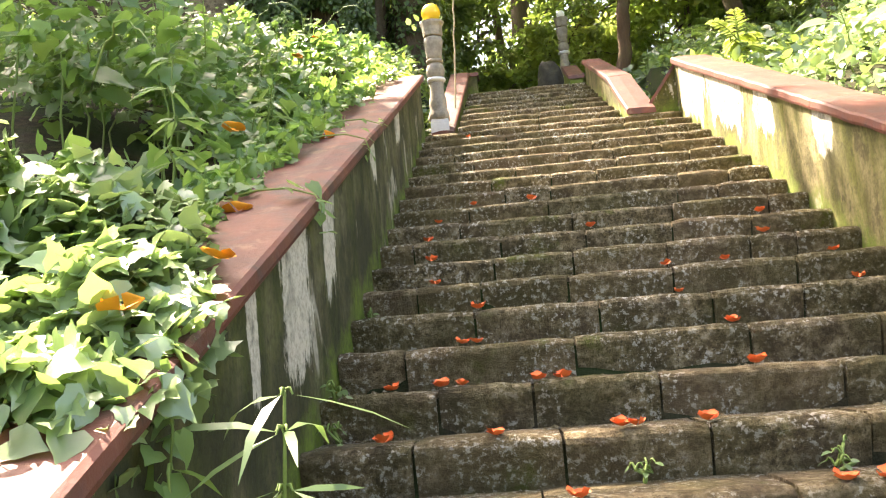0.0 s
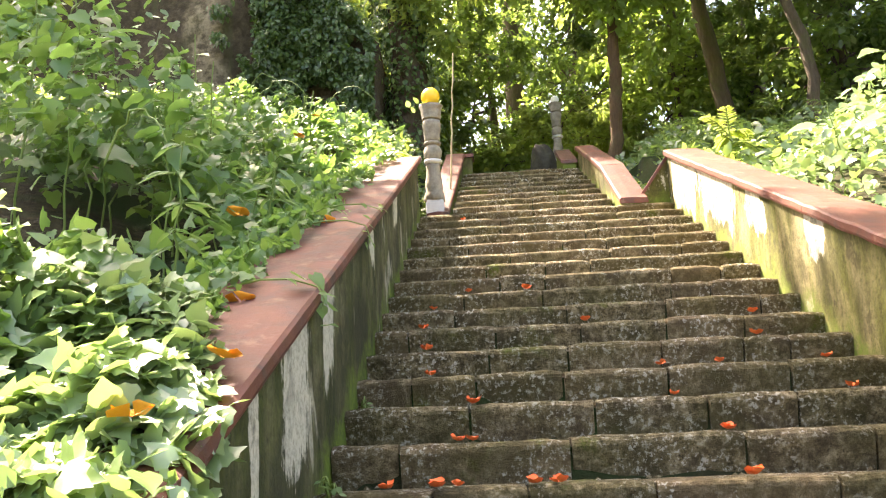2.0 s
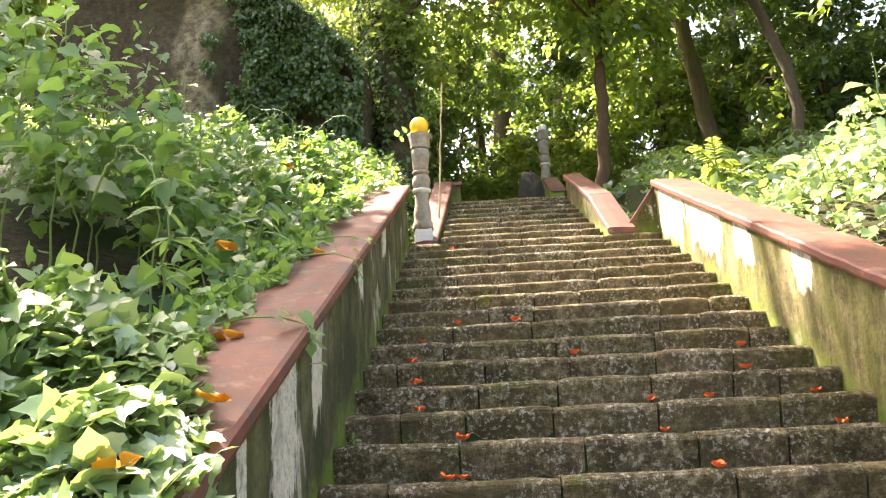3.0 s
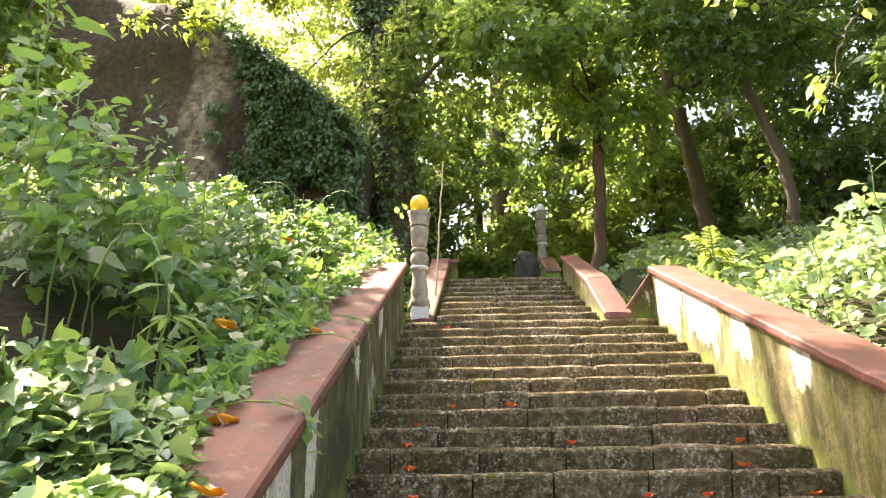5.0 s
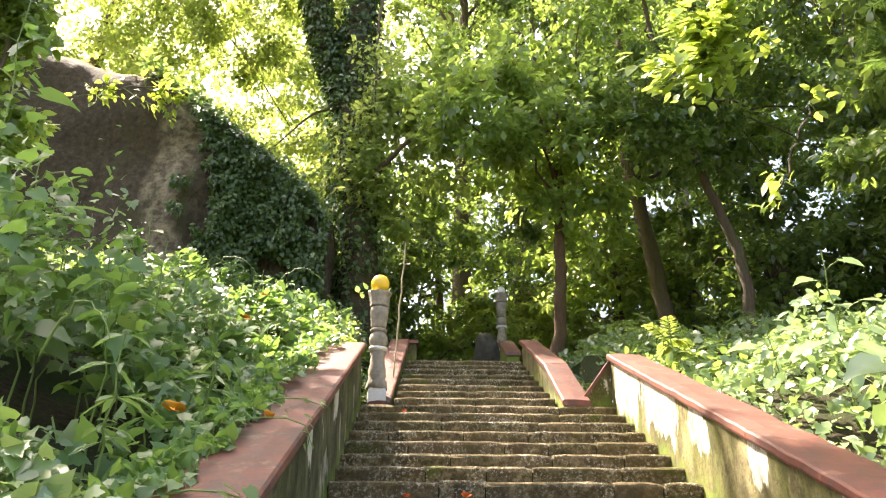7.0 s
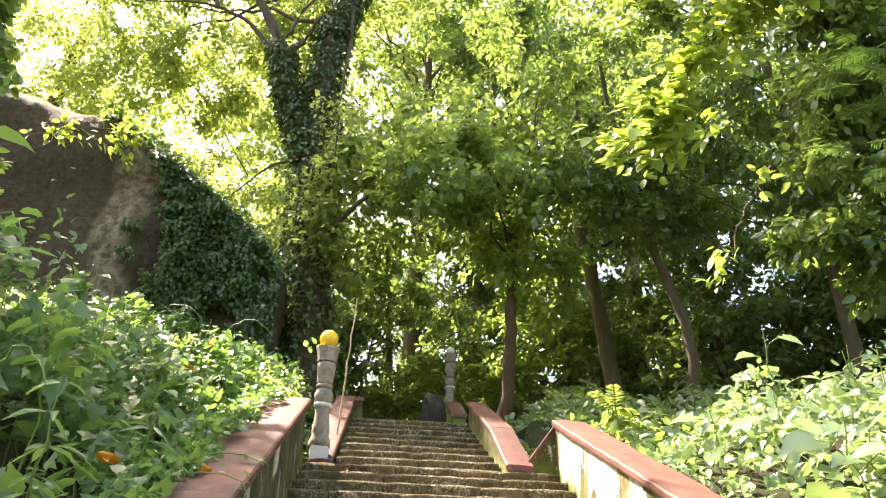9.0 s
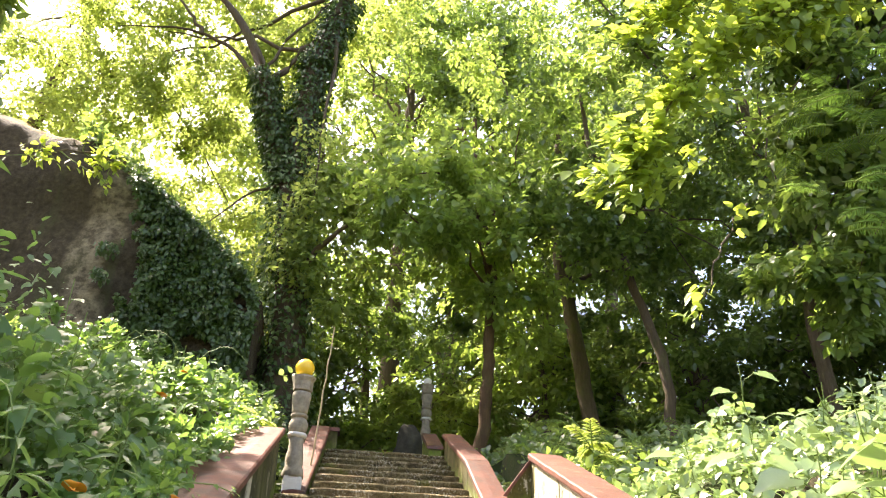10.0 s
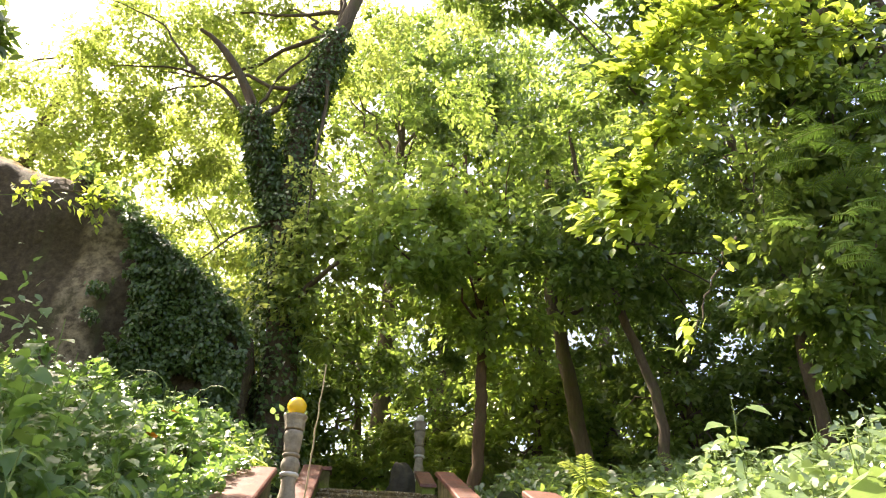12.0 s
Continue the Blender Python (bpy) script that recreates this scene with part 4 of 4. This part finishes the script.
frond_plant("fern", "small bright fern behind the parapet", frond_set(2.75, 6.4, 3.45, 9, 0.38, 0.06, 1.0), L_LIGHT, 0.12, "fern", 12)
frond_plant("fern", "small bright fern beside the landing", frond_set(-1.35, 7.4, 3.75, 10, 0.42, 0.06, 0.9), L_LIGHT, 0.13, "fern", 12)


# ---- undergrowth ----
def tufts(x, y, scale, seed=0):
    """Smooth random tufts over the plan, 0 to 1."""
    gx, gy = np.floor(x / scale), np.floor(y / scale)
    fx, fy = smooth01(x / scale - gx), smooth01(y / scale - gy)
    r = lambda a, c: np.modf(np.abs(np.sin(a * 127.1 + c * 311.7 + seed * 74.7) * 43758.5453))[0]
    return (r(gx, gy) * (1 - fx) + r(gx + 1, gy) * fx) * (1 - fy) + (r(gx, gy + 1) * (1 - fx) + r(gx + 1, gy + 1) * fx) * fy


def tall(x, y):
    """Height of the growth on the left bank."""
    left = np.clip(-1.2 - x, 0, None)
    far = 0.2 + 0.3 * smooth01(left / 1.2)
    mound = 1.45 * smooth01((left - 0.35) / 0.9) * smooth01((y - 0.95) / 0.7) * smooth01((5.0 - y) / 3.6)
    far = far + 0.45 * smooth01((y - 2.6) / 1.2) * tufts(x, y, 0.7, 17) ** 2
    near = 0.34 * smooth01((0.6 - y) / 0.8)
    lump = 1 + 0.3 * np.sin(2.3 * x + 1.1 * y) * np.sin(1.9 * y - x) + 0.22 * np.sin(6.1 * x + 2) * np.sin(5.3 * y + x)
    return (far + mound + near) * lump * (0.38 + 0.75 * tufts(x, y, 0.55) + 0.5 * tufts(x, y, 0.23, 3))


def hollow(p):
    """True outside the dark hollow under the overhanging vines."""
    c = np.array([[-2.6, 1.7, 1.86]])
    a = (((p - c) / np.array([[0.8, 0.75, 0.36]])) ** 2).sum(-1) > 1
    c = np.array([[-1.95, 0.95, 1.68]])
    return a & ((((p - c) / np.array([[0.4, 0.55, 0.2]])) ** 2).sum(-1) > 1)


def bank(name, label, box, count, mat, size, shape, height, low=0.25, lean=(0.3, -0.6, -0.3), mask=None, spread=0.42):
    x0, x1, y0, y1 = box
    x, y = rng.uniform(x0, x1, count), rng.uniform(y0, y1, count)
    keep = np.ones(count, bool) if mask is None else mask(x, y)
    x, y = x[keep], y[keep]
    n = len(x)
    h = height(x, y) * (low + (1 - low) * rng.uniform(0, 1, n) ** 0.6)
    at = np.stack([x, y, ground_z(x, y) + h], -1)
    at = at[hollow(at)]
    n = len(at)
    me = leaves(name, at, np.array([lean]).repeat(n, 0), np.array([[-0.12, -0.5, 0.85]]).repeat(n, 0), size * rng.uniform(0.5, 1.35, n), mat, shape, spread)
    return tagged(new(name, me), label, "undergrowth", kind="stuff")


def gaps(x, y):
    return 0.6 * tufts(x, y, 0.55, 5) + 0.4 * tufts(x, y, 0.2, 6) > 0.34


bank("vine_leaves", "lobed green vine leaves smothering the bank", (-4.6, -1.3, -2.6, 9.5), 12500, L_VINE, 0.145, "lobed", tall, 0.2, mask=gaps)
bank("vine_leaves", "small bright leaves on top of the vines", (-5.5, -1.28, -2.6, 9.8), 12000, L_BRIGHT, 0.075, "ovate", lambda x, y: tall(x, y) * 1.05, 0.35, mask=gaps)
bank("vine_leaves", "pointed sunlit vine leaves over the coping", (-2.3, -1.34, -2.6, 1.0), 1500, L_BIG, 0.105, "heart", lambda x, y: tall(x, y) * 1.1, 0.5)
bank("undergrowth", "leafy growth under the rock", (-9.0, -1.5, 7.5, 13.0), 16000, L_MID, 0.1, "ovate", lambda x, y: 0.5 + 0 * x, 0.1)
bank("undergrowth", "dark leafy growth on the shaded slope", (2.45, 12.0, 5.6, 18.0), 20000, L_DARK, 0.13, "ovate", lambda x, y: 0.22 + 0.4 * tufts(x, y, 0.8, 41), 0.05)
bank("undergrowth", "leafy growth beside the upper parapet", (1.6, 3.2, 6.9, 14.0), 2600, L_DARK, 0.12, "ovate", lambda x, y: 0.2 + 0.25 * tufts(x, y, 0.6, 2), 0.05)
bank("undergrowth", "leafy growth beside the upper parapet", (-2.0, -0.95, 7.0, 13.5), 3200, L_MID, 0.1, "ovate", lambda x, y: 0.25 + 0.3 * tufts(x, y, 0.6, 2), 0.05)
bank("creeping_vine", "small vine leaves creeping over the coping's edge", (-1.55, -1.06, -0.3, 6.6), 2300, L_VINE, 0.075, "lobed", lambda x, y: 0.87 + 0.4 * y - ground_z(x, y) + 0.02 + 0.16 * tufts(x, y, 0.25, 9), 0.93, mask=lambda x, y: x < -1.33 + 0.2 * tufts(x, y, 0.35, 12), spread=0.65)
bank("undergrowth", "leafy growth round the top of the stairs", (-1.6, 3.0, 14.2, 19.0), 9000, L_MID, 0.13, "ovate", lambda x, y: 0.8 + 0 * x, 0.05)


def creeping(x, y):
    """Vines that spill over the near end of the coping."""
    z = 0.87 + 0.4 * y + 0.03
    return z - ground_z(x, y) + (0.05 + 0.22 * tufts(x, y, 0.3, 4)) * smooth01((-0.95 - x) / 0.2)


bank("creeping_vine", "sunlit lobed vine leaves spilling over the coping", (-1.5, -0.9, -1.45, -0.1), 1500, L_PALE, 0.1, "lobed", creeping, 0.85, spread=0.4, mask=lambda x, y: x < -0.93 - 0.5 * (y + 0.75) - 0.25 * smooth01((-1.15 - y) / 0.2))


bank("creeping_vine", "sunlit heart-shaped vine leaves spilling over the coping", (-2.4, -0.95, -1.6, 0.5), 2300, L_BRIGHT, 0.09, "heart", lambda x, y: np.where(x > -1.3, creeping(x, y), tall(x, y) * 1.1), 0.7, spread=0.42, mask=lambda x, y: x < -0.93 - 0.5 * (y + 0.75) - 0.25 * smooth01((-1.15 - y) / 0.2))
bank("creeping_vine", "lobed vine leaves on the near bank, toned pale for sun", (-2.6, -1.25, -2.2, 0.5), 3000, L_PALE, 0.105, "lobed", lambda x, y: tall(x, y) * 1.14, 0.7, spread=0.42)


def right_height(x, y):
    return (0.3 + 0.95 * smooth01((x - 2.4) / 1.4)) * (0.25 + 0.75 * smooth01((6.0 - y) / 2.4)) * (0.6 + 0.7 * tufts(x, y, 0.5, 8))


bank("shrub_leaves", "pale sunlit shrub leaves behind the parapet", (2.5, 6.0, -2.5, 6.4), 8000, L_PALE, 0.12, "ovate", right_height, 0.25, (-0.35, -0.6, -0.25))


# single broad-leaved plants: each a stalk and its leaves
def broad_plant(name, label, at, height, count, size, mat, shape="heart", lean=(0.1, -0.1), group=""):
    at = Vector((at[0], at[1], at[2] if len(at) > 2 else float(ground_z(at[0], at[1])) - 0.03))
    thing = empty(name, at, label, "plant", group)
    tip = np.array([lean[0], lean[1], height])
    p = bend((0, 0, 0), tip, 9, 0, 0.03)
    v, f = tube(p, np.linspace(0.009, 0.004, 9), 6)
    part("stalk", tri_mesh("stalk", v, f, M_STEM), thing)
    for k in range(count):
        s = p[int(len(p) * (0.35 + 0.64 * k / count))]
        w = k * 2.4 + rng.uniform(-0.4, 0.4)
        out = np.array([math.cos(w), math.sin(w), rng.uniform(0.0, 0.5)])
        e = s + out * size * (0.08 if shape in ("long", "lance") else 0.75)
        v, f = tube(bend(s, e, 4, 0.02), [0.005, 0.004, 0.004, 0.003], 5)
        stalk = part("petiole", tri_mesh("petiole", v, f, M_STEM), thing)
        me = leaves("leaf", e[None], (out * np.array([1, 1, 0]) + np.array([0, 0, -0.35]))[None], np.array([[0, -0.35, 1.0]]), np.array([size * rng.uniform(0.75, 1.2)]), mat, shape, 0.22)
        part("leaf", me, stalk)
    return thing


for k in range(50):
    x, y = rng.uniform(-3.4, -1.45), rng.uniform(-0.9, 4.8)
    if (x + 2.5) ** 2 + (y - 1.1) ** 2 < 0.9 ** 2:
        continue
    h = float(tall(np.array(x), np.array(y)))
    broad_plant("vine_shoot", "climbing shoot with large heart-shaped leaves", (x, y), h * rng.uniform(0.85, 1.1), 5, rng.uniform(0.14, 0.27), L_BIG, group="heart-leaved shoots")
for k in range(22):
    x, y = rng.uniform(2.95, 4.6), rng.uniform(0.2, 4.9)
    h = float(right_height(np.array(x), np.array(y))) + 0.25
    broad_plant("broad_leaf_shrub", "shrub with very large pale green leaves in sun", (x, y), h * rng.uniform(0.8, 1.1), 6, rng.uniform(0.19, 0.32), L_PALE, lean=(-0.15, -0.2), group="broad-leaved shrubs")
for k in range(34):
    x, y = rng.uniform(-3.0, -1.4), rng.uniform(3.2, 7.2)
    broad_plant("vine_shoot", "young climbing shoot with small heart-shaped leaves", (x, y), float(tall(np.array(x), np.array(y))) + rng.uniform(0.05, 0.3), 6, rng.uniform(0.09, 0.15), L_BIG, group="young shoots")
for x, y, h in ((-1.78, 0.95, 1.15), (-1.62, 2.2, 0.85)):
    broad_plant("tall_weed", "tall weed with whorls of narrow pointed leaves", (x, y), h, 24, 0.19, L_BRIGHT, "lance", group="tall weeds")
broad_plant("grass_clump", "pale clump of long narrow leaves at the wall foot", (-0.66, -1.12, -0.51), 0.8, 24, 0.26, L_BRIGHT, "long", (0.03, -0.05))
broad_plant("grass_clump", "clump of narrow green leaves against the mossy wall", (-0.86, -1.3, -0.6), 0.75, 12, 0.15, L_BRIGHT, "lance", (0.0, -0.03))
def sprig(label, y, count, size, hang):
    """A stem that creeps across the coping and hangs over its edge."""
    z = 0.87 + 0.4 * y
    a = Vector((-1.32, y, z + 0.03))
    thing = empty("vine_sprig", a, label, "vine")
    p = np.array([(0, 0, 0), (0.15, 0.02, 0.03), (0.3, -0.01, 0.02), (0.42, 0.0, -0.02), (0.45, -0.02, -0.02 - hang * 0.5), (0.44, -0.03, -hang)])
    v, f = tube(p, np.linspace(0.006, 0.003, 6), 6)
    part("stem", tri_mesh("stem", v, f, M_STEM), thing)
    for k in range(count):
        at = p[2 + k % 4] + rng.normal(0, 0.035, 3) * np.array([0.5, 1.6, 1])
        me = leaves("leaf", at[None], np.array([[0.5, rng.uniform(-1, 1), -0.5]]), np.array([[0.6, -0.5, 0.8]]), np.array([size * rng.uniform(0.7, 1.2)]), L_BIG, "heart", 0.25)
        part("leaf", me, thing)
    return thing


sprig("sprig of heart-shaped leaves hanging over the coping", 0.47, 9, 0.095, 0.12)
sprig("sprig of small leaves hanging over the coping", 1.95, 9, 0.05, 0.16)
sprig("sprig of small leaves hanging over the coping", 2.6, 6, 0.05, 0.05)
sprig("sprig of leaves hanging down the mossy wall", -1.25, 12, 0.085, 0.28)
for x, k, y in ((-0.86, 1, -0.03), (-0.84, 0, 0.3), (1.02, -1, 0.3), (0.35, -1, 0.32), (-0.88, 3, 0.33), (1.95, 2, 0.33)):
    broad_plant("step_weed", "tiny green weed rooted in a step joint", (x, k * TREAD + y, k * RISE - 0.01), 0.06, 7, 0.04, L_BRIGHT, "ovate", (0.01, -0.02), "weeds on the steps")

# curling tendrils above the vines
for a, b, s in (((-2.2, 3.0, 2.6), (-1.6, 2.8, 2.9), 0.35), ((-3.0, 6.5, 4.1), (-2.2, 6.2, 4.2), 0.35), ((-2.2, 6.6, 4.0), (-1.4, 6.3, 4.15), 0.3), ((-1.9, 0.4, 1.6), (-1.5, 0.2, 1.7), 0.25), ((-2.7, 1.4, 2.7), (-2.2, 1.2, 2.8), 0.3)):
    t = empty("tendril", a, "thin curling green vine tendril", "vine", "vine tendrils")
    v, f = tube(bend(a, b, 12, s, 0.015), np.linspace(0.007, 0.003, 12), 5)
    part("tendril_stem", tri_mesh("tendril_stem", v, f, M_STEM), t, m=Matrix.Translation(-Vector(a)))

# ivy on the rock's flank, in tufts, and the fringe along its crest
def crest_z(x):
    return np.interp(x, [-9.5, -7.6, -6.0, -4.7, -3.4, -2.4, -2.05], [12.3, 11.6, 10.85, 9.7, 8.6, 7.7, 7.1])


n = 34000
ix = rng.uniform(-5.0, -2.02, n)
iz = crest_z(ix) - (rng.uniform(0, 1, n) ** 1.1) * 5.0
tuft = 0.6 * tufts(ix, iz, 0.55, 21) + 0.4 * tufts(ix, iz, 0.2, 22)
keep = tuft + 0.42 * np.clip(ix + 4.15 + 0.12 * (iz - 7), -1.2, 0.5) + 0.3 * (iz > crest_z(ix) - 0.35) - 0.14 * (ix > -2.9) > 0.47
ix, iz, tuft = ix[keep], iz[keep], tuft[keep]
n = len(ix)
iy = 11.0 + 0.1 * (iz - 6) - 0.1 - 0.55 * tuft * rng.uniform(0.2, 1, n)
me = leaves("ivy", np.stack([ix, iy, iz], -1), np.array([[0.1, -0.3, -0.9]]).repeat(n, 0), np.array([[-0.1, -0.8, 0.7]]).repeat(n, 0), 0.095 * rng.uniform(0.5, 1.5, n), L_IVY, "ovate", 0.5)
tagged(new("rock_ivy", me), "dark ivy leaves clinging to the rock", "ivy", kind="stuff")
n = 3600
ix = rng.uniform(-6.2, -2.05, n)
thick = tufts(ix, 0 * ix, 0.4, 31)
iz = crest_z(ix) + 0.02 + rng.normal(0, 1, n) * (0.05 + 0.16 * thick)
iy = 11.3 + 0.1 * (iz - 6) + rng.uniform(-0.45, 0.6, n)
me = leaves("crest_growth", np.stack([ix, iy, iz], -1), rng.normal(0, 0.6, (n, 3)) + np.array([0.2, -0.3, 0.1]), np.array([[-0.2, -0.3, 1.0]]).repeat(n, 0), 0.11 * rng.uniform(0.5, 1.4, n), L_BRIGHT, "ovate", 0.5)
tagged(new("crest_growth", me), "sunlit small leaves fringing the crest of the rock", "ivy", kind="stuff")
spray("rock_branch", "bright leafy branch growing from the rock crest", [(-4.9, 10.9, 9.7), (-5.6, 10.5, 9.6), (-6.5, 10.2, 9.2)], 170, 0.3, 0.17, L_LIME, "ovate", stem_r=0.03)

# thin pole beside the upper parapet
pole = empty("bamboo_pole", (-0.6, 7.6, 3.2), "thin dry bamboo pole leaning by the parapet", "pole")
v, f = tube(bend((-0.6, 7.6, 3.2), (-0.47, 7.6, 5.25), 12, 0, 0.01), np.linspace(0.013, 0.008, 12), 8, 0.05)
part("cane", tri_mesh("cane", v, f, M_POLE), pole, m=Matrix.Translation((0.6, -7.6, -3.2)))


# ---- fallen flowers ----
def flower_mesh(mat, seed, curl=1.0):
    r = random.Random(seed)
    v, f = [], []
    for k in range(5):
        a = k * 2 * math.pi / 5 + r.uniform(-0.5, 0.5)
        c, s = math.cos(a), math.sin(a)
        w, ln, h = r.uniform(0.4, 0.6), r.uniform(0.45, 0.7), r.uniform(0.5, 0.95) * curl
        b = len(v)
        for u, q, z in ((0.08, 0, 0.1), (0.45, -w, h * 0.7), (0.5, 0, h * 0.35), (0.45, w, h * 0.8), (ln, -w * 0.5, h), (ln * 1.05, w * 0.4, h * 0.8)):
            v.append((u * c - q * s, u * s + q * c, z))
        f += [(b, b + 2, b + 1), (b, b + 3, b + 2), (b + 1, b + 2, b + 4), (b + 2, b + 5, b + 4), (b + 2, b + 3, b + 5)]
    return mesh_from("flower_petals", v, f, mat, True)


FLOWERS = [flower_mesh(M_PETAL, k) for k in range(5)] + [flower_mesh(M_DRY, 9)]
for k, x in ((4, 0.82), (4, 1.15), (6, 0.5), (6, 1.61), (3, 1.71), (5, -0.55), (2, -0.32), (2, -0.25), (1, -0.4), (1, -0.31), (1, 0.02), (1, 0.12), (1, 0.93), (0, -0.6), (0, 0.3), (0, 0.36),
             (0, -0.17), (-1, 0.1), (-1, 0.95), (-1, 1.08), (3, 0.8), (5, 1.5), (4, -0.5), (7, -0.55), (8, -0.3), (8, 0.15), (15, -0.4), (0, 0.62), (2, 0.95), (1, -0.62), (4, 1.75), (3, -0.25), (6, -0.6)):
    ob = new("fallen_flower", FLOWERS[rng.integers(0, 5)])
    s = rng.uniform(0.042, 0.066)
    ob.matrix_basis = Matrix.Translation((x, k * TREAD + rng.uniform(0.035, 0.06), k * RISE + 0.002)) @ Euler((0, 0, rng.uniform(0, 6.28))).to_matrix().to_4x4() @ Matrix.Diagonal((s, s, s * 0.85, 1))
    tagged(ob, "wilted orange-red flower fallen on a step", "flower", "fallen flowers")
for x, y, z in ((-1.02, -1.18, 0.53), (-0.99, -0.6, 0.7), (-1.22, 0.35, 1.0), (-1.2, 2.2, 1.75), (-1.9, 4.4, 3.1), (-2.1, 6.2, 3.95), (-1.5, 1.2, 1.6)):
    ob = new("dry_leaf", FLOWERS[5])
    s = rng.uniform(0.07, 0.1)
    ob.matrix_basis = Matrix.Translation((x, y, z)) @ Euler((0.3, 0.2, rng.uniform(0, 6.28))).to_matrix().to_4x4() @ Matrix.Diagonal((s, s, s * 0.5, 1))
    tagged(ob, "curled orange dry leaf caught among vines", "leaf", "dry leaves")


# ---- stairs ----
JOINTS = {
    0: (-0.49, 0.08, 0.62, 1.19), 1: (-0.42, -0.01, 0.52, 1.27, 1.7), 2: (-0.6, 0.21, 1.02, 1.6), 3: (-0.27, 0.38, 0.96, 1.41), 4: (-0.61, -0.24, 0.26, 0.85, 1.53),
    5: (-0.16, 0.33, 0.9, 1.4, 1.68), 6: (-0.7, -0.11, 0.46, 1.03, 1.54), 7: (-0.4, 0.41, 1.12, 1.79), 8: (-0.34, 0.27, 1.25, 1.55), 9: (-0.05, 0.32, 1.35, 1.75), 10: (-0.16, 0.36, 0.75, 1.51),
}
H = RISE + 0.065


def block_mesh(length, seed):
    """One stone: a rounded worn front edge, uneven faces."""
    r = random.Random(seed)
    prof = [(0.43, -0.028), (0.2, -0.008), (0.045, 0.0), (0.018, -0.006), (0.005, -0.02), (0.0, -0.042), (0.045, -H)]
    n = 6
    v, f = [], []
    tilt = r.uniform(-0.003, 0.003)
    for i in range(n + 1):
        u = i / n
        end = 0.009 if i in (0, n) else 0.0
        x = (u - 0.5) * (length - 0.013)
        for j, (y, z) in enumerate(prof):
            w = 0.011 * noise.noise((x * 7 + seed * 3.1, y * 9, z * 9)) + r.uniform(-0.004, 0.004)
            v.append((x, y + (end + w if j > 1 else 0), z + (-end * 0.8 + w * 0.8 + tilt * (u - 0.5) * 2 if 0 < j < 5 else 0)))
    k = len(prof)
    for i in range(n):
        for j in range(k - 1):
            f.append((i * k + j, i * k + j + 1, (i + 1) * k + j + 1, (i + 1) * k + j))
    f += [tuple(range(k - 1, -1, -1)), tuple(n * k + j for j in range(k))]
    return mesh_from("stone", v, f, M_STONE, False)


SIZES = [0.22, 0.3, 0.38, 0.46, 0.55, 0.65, 0.8, 1.0]
BLOCKS = {s: [block_mesh(s, 17 * q + int(100 * s)) for q in range(3)] for s in SIZES}
for flight, (k0, k1) in {"stairs_lower": (-6, 16), "stairs_upper": (17, 24)}.items():
    lab = "steep flight of dark weathered stone steps" if k1 == 16 else "narrower upper flight of mossy stone steps"
    stairs = empty(flight, (0, k0 * TREAD, k0 * RISE), lab, "stairs", kind="structure")
    for k in range(k0, k1 + 1):
        xa, xb = (-0.935, 2.065) if k <= 16 else (-0.55 + 0.01 * (k - 17), 1.42 - 0.007 * (k - 17))
        cuts = list(JOINTS.get(k, ()))
        if not cuts:
            x = xa
            while True:
                x += rng.uniform(0.38, 1.05)
                if x > xb - 0.22:
                    break
                cuts.append(x)
        cuts = [xa] + cuts + [xb]
        for a, b in zip(cuts[:-1], cuts[1:]):
            s = min(SIZES, key=lambda q: abs(q - (b - a)))
            ob = new("stone", BLOCKS[s][rng.integers(0, 3)])
            ob.parent = stairs
            deep = 1.0 if k not in (16, 24) else 1.6
            ob.matrix_basis = (Matrix.Translation(((a + b) / 2, (k - k0) * TREAD + rng.uniform(-0.018, 0.018), (k - k0) * RISE + rng.uniform(-0.007, 0.004)))
                               @ Euler((0, rng.uniform(-0.005, 0.005), rng.uniform(-0.012, 0.012))).to_matrix().to_4x4() @ Matrix.Diagonal(((b - a) / s, deep, 1, 1)))
# rubble core under the stones
v, f = [], []
ks = list(range(-6, 25))
for k in ks:
    xa, xb = (-0.93, 2.05) if k <= 16 else (-0.52, 1.38)
    y, z = k * TREAD + 0.05, k * RISE - 0.045
    b = len(v)
    v += [(xa, y, z - RISE - 0.2), (xb, y, z - RISE - 0.2), (xb, y, z), (xa, y, z), (xb, y + 0.8, z), (xa, y + 0.8, z)]
    f += [(b, b + 1, b + 2, b + 3), (b + 3, b + 2, b + 4, b + 5)]
core = new("stair_core", mesh_from("stair_core", v, f, M_SOIL))
tagged(core, "dark earth and rubble bedding under the steps", "bedding", kind="structure")
v, f = [], []
n = 700
peb = rng.integers(-2, 17, n)
for k in peb:
    x, y, z = rng.uniform(-0.9, 2.03), k * TREAD + TREAD - rng.uniform(0.0, 0.06), k * RISE - 0.022
    s = rng.uniform(0.006, 0.02)
    b = len(v)
    q = [(-1, 0, 0), (0, -1, 0), (1, 0, 0), (0, 1, 0), (rng.uniform(-0.4, 0.4), rng.uniform(-0.4, 0.4), rng.uniform(0.5, 0.9))]
    v += [(x + s * i[0] * rng.uniform(0.7, 1.4), y + s * i[1], z + s * i[2]) for i in q]
    f += [(b, b + 1, b + 4), (b + 1, b + 2, b + 4), (b + 2, b + 3, b + 4), (b + 3, b, b + 4)]
tagged(new("gravel", mesh_from("gravel", v, f, M_STONE)), "grit and pebbles lodged at the back of treads", "gravel", kind="stuff")
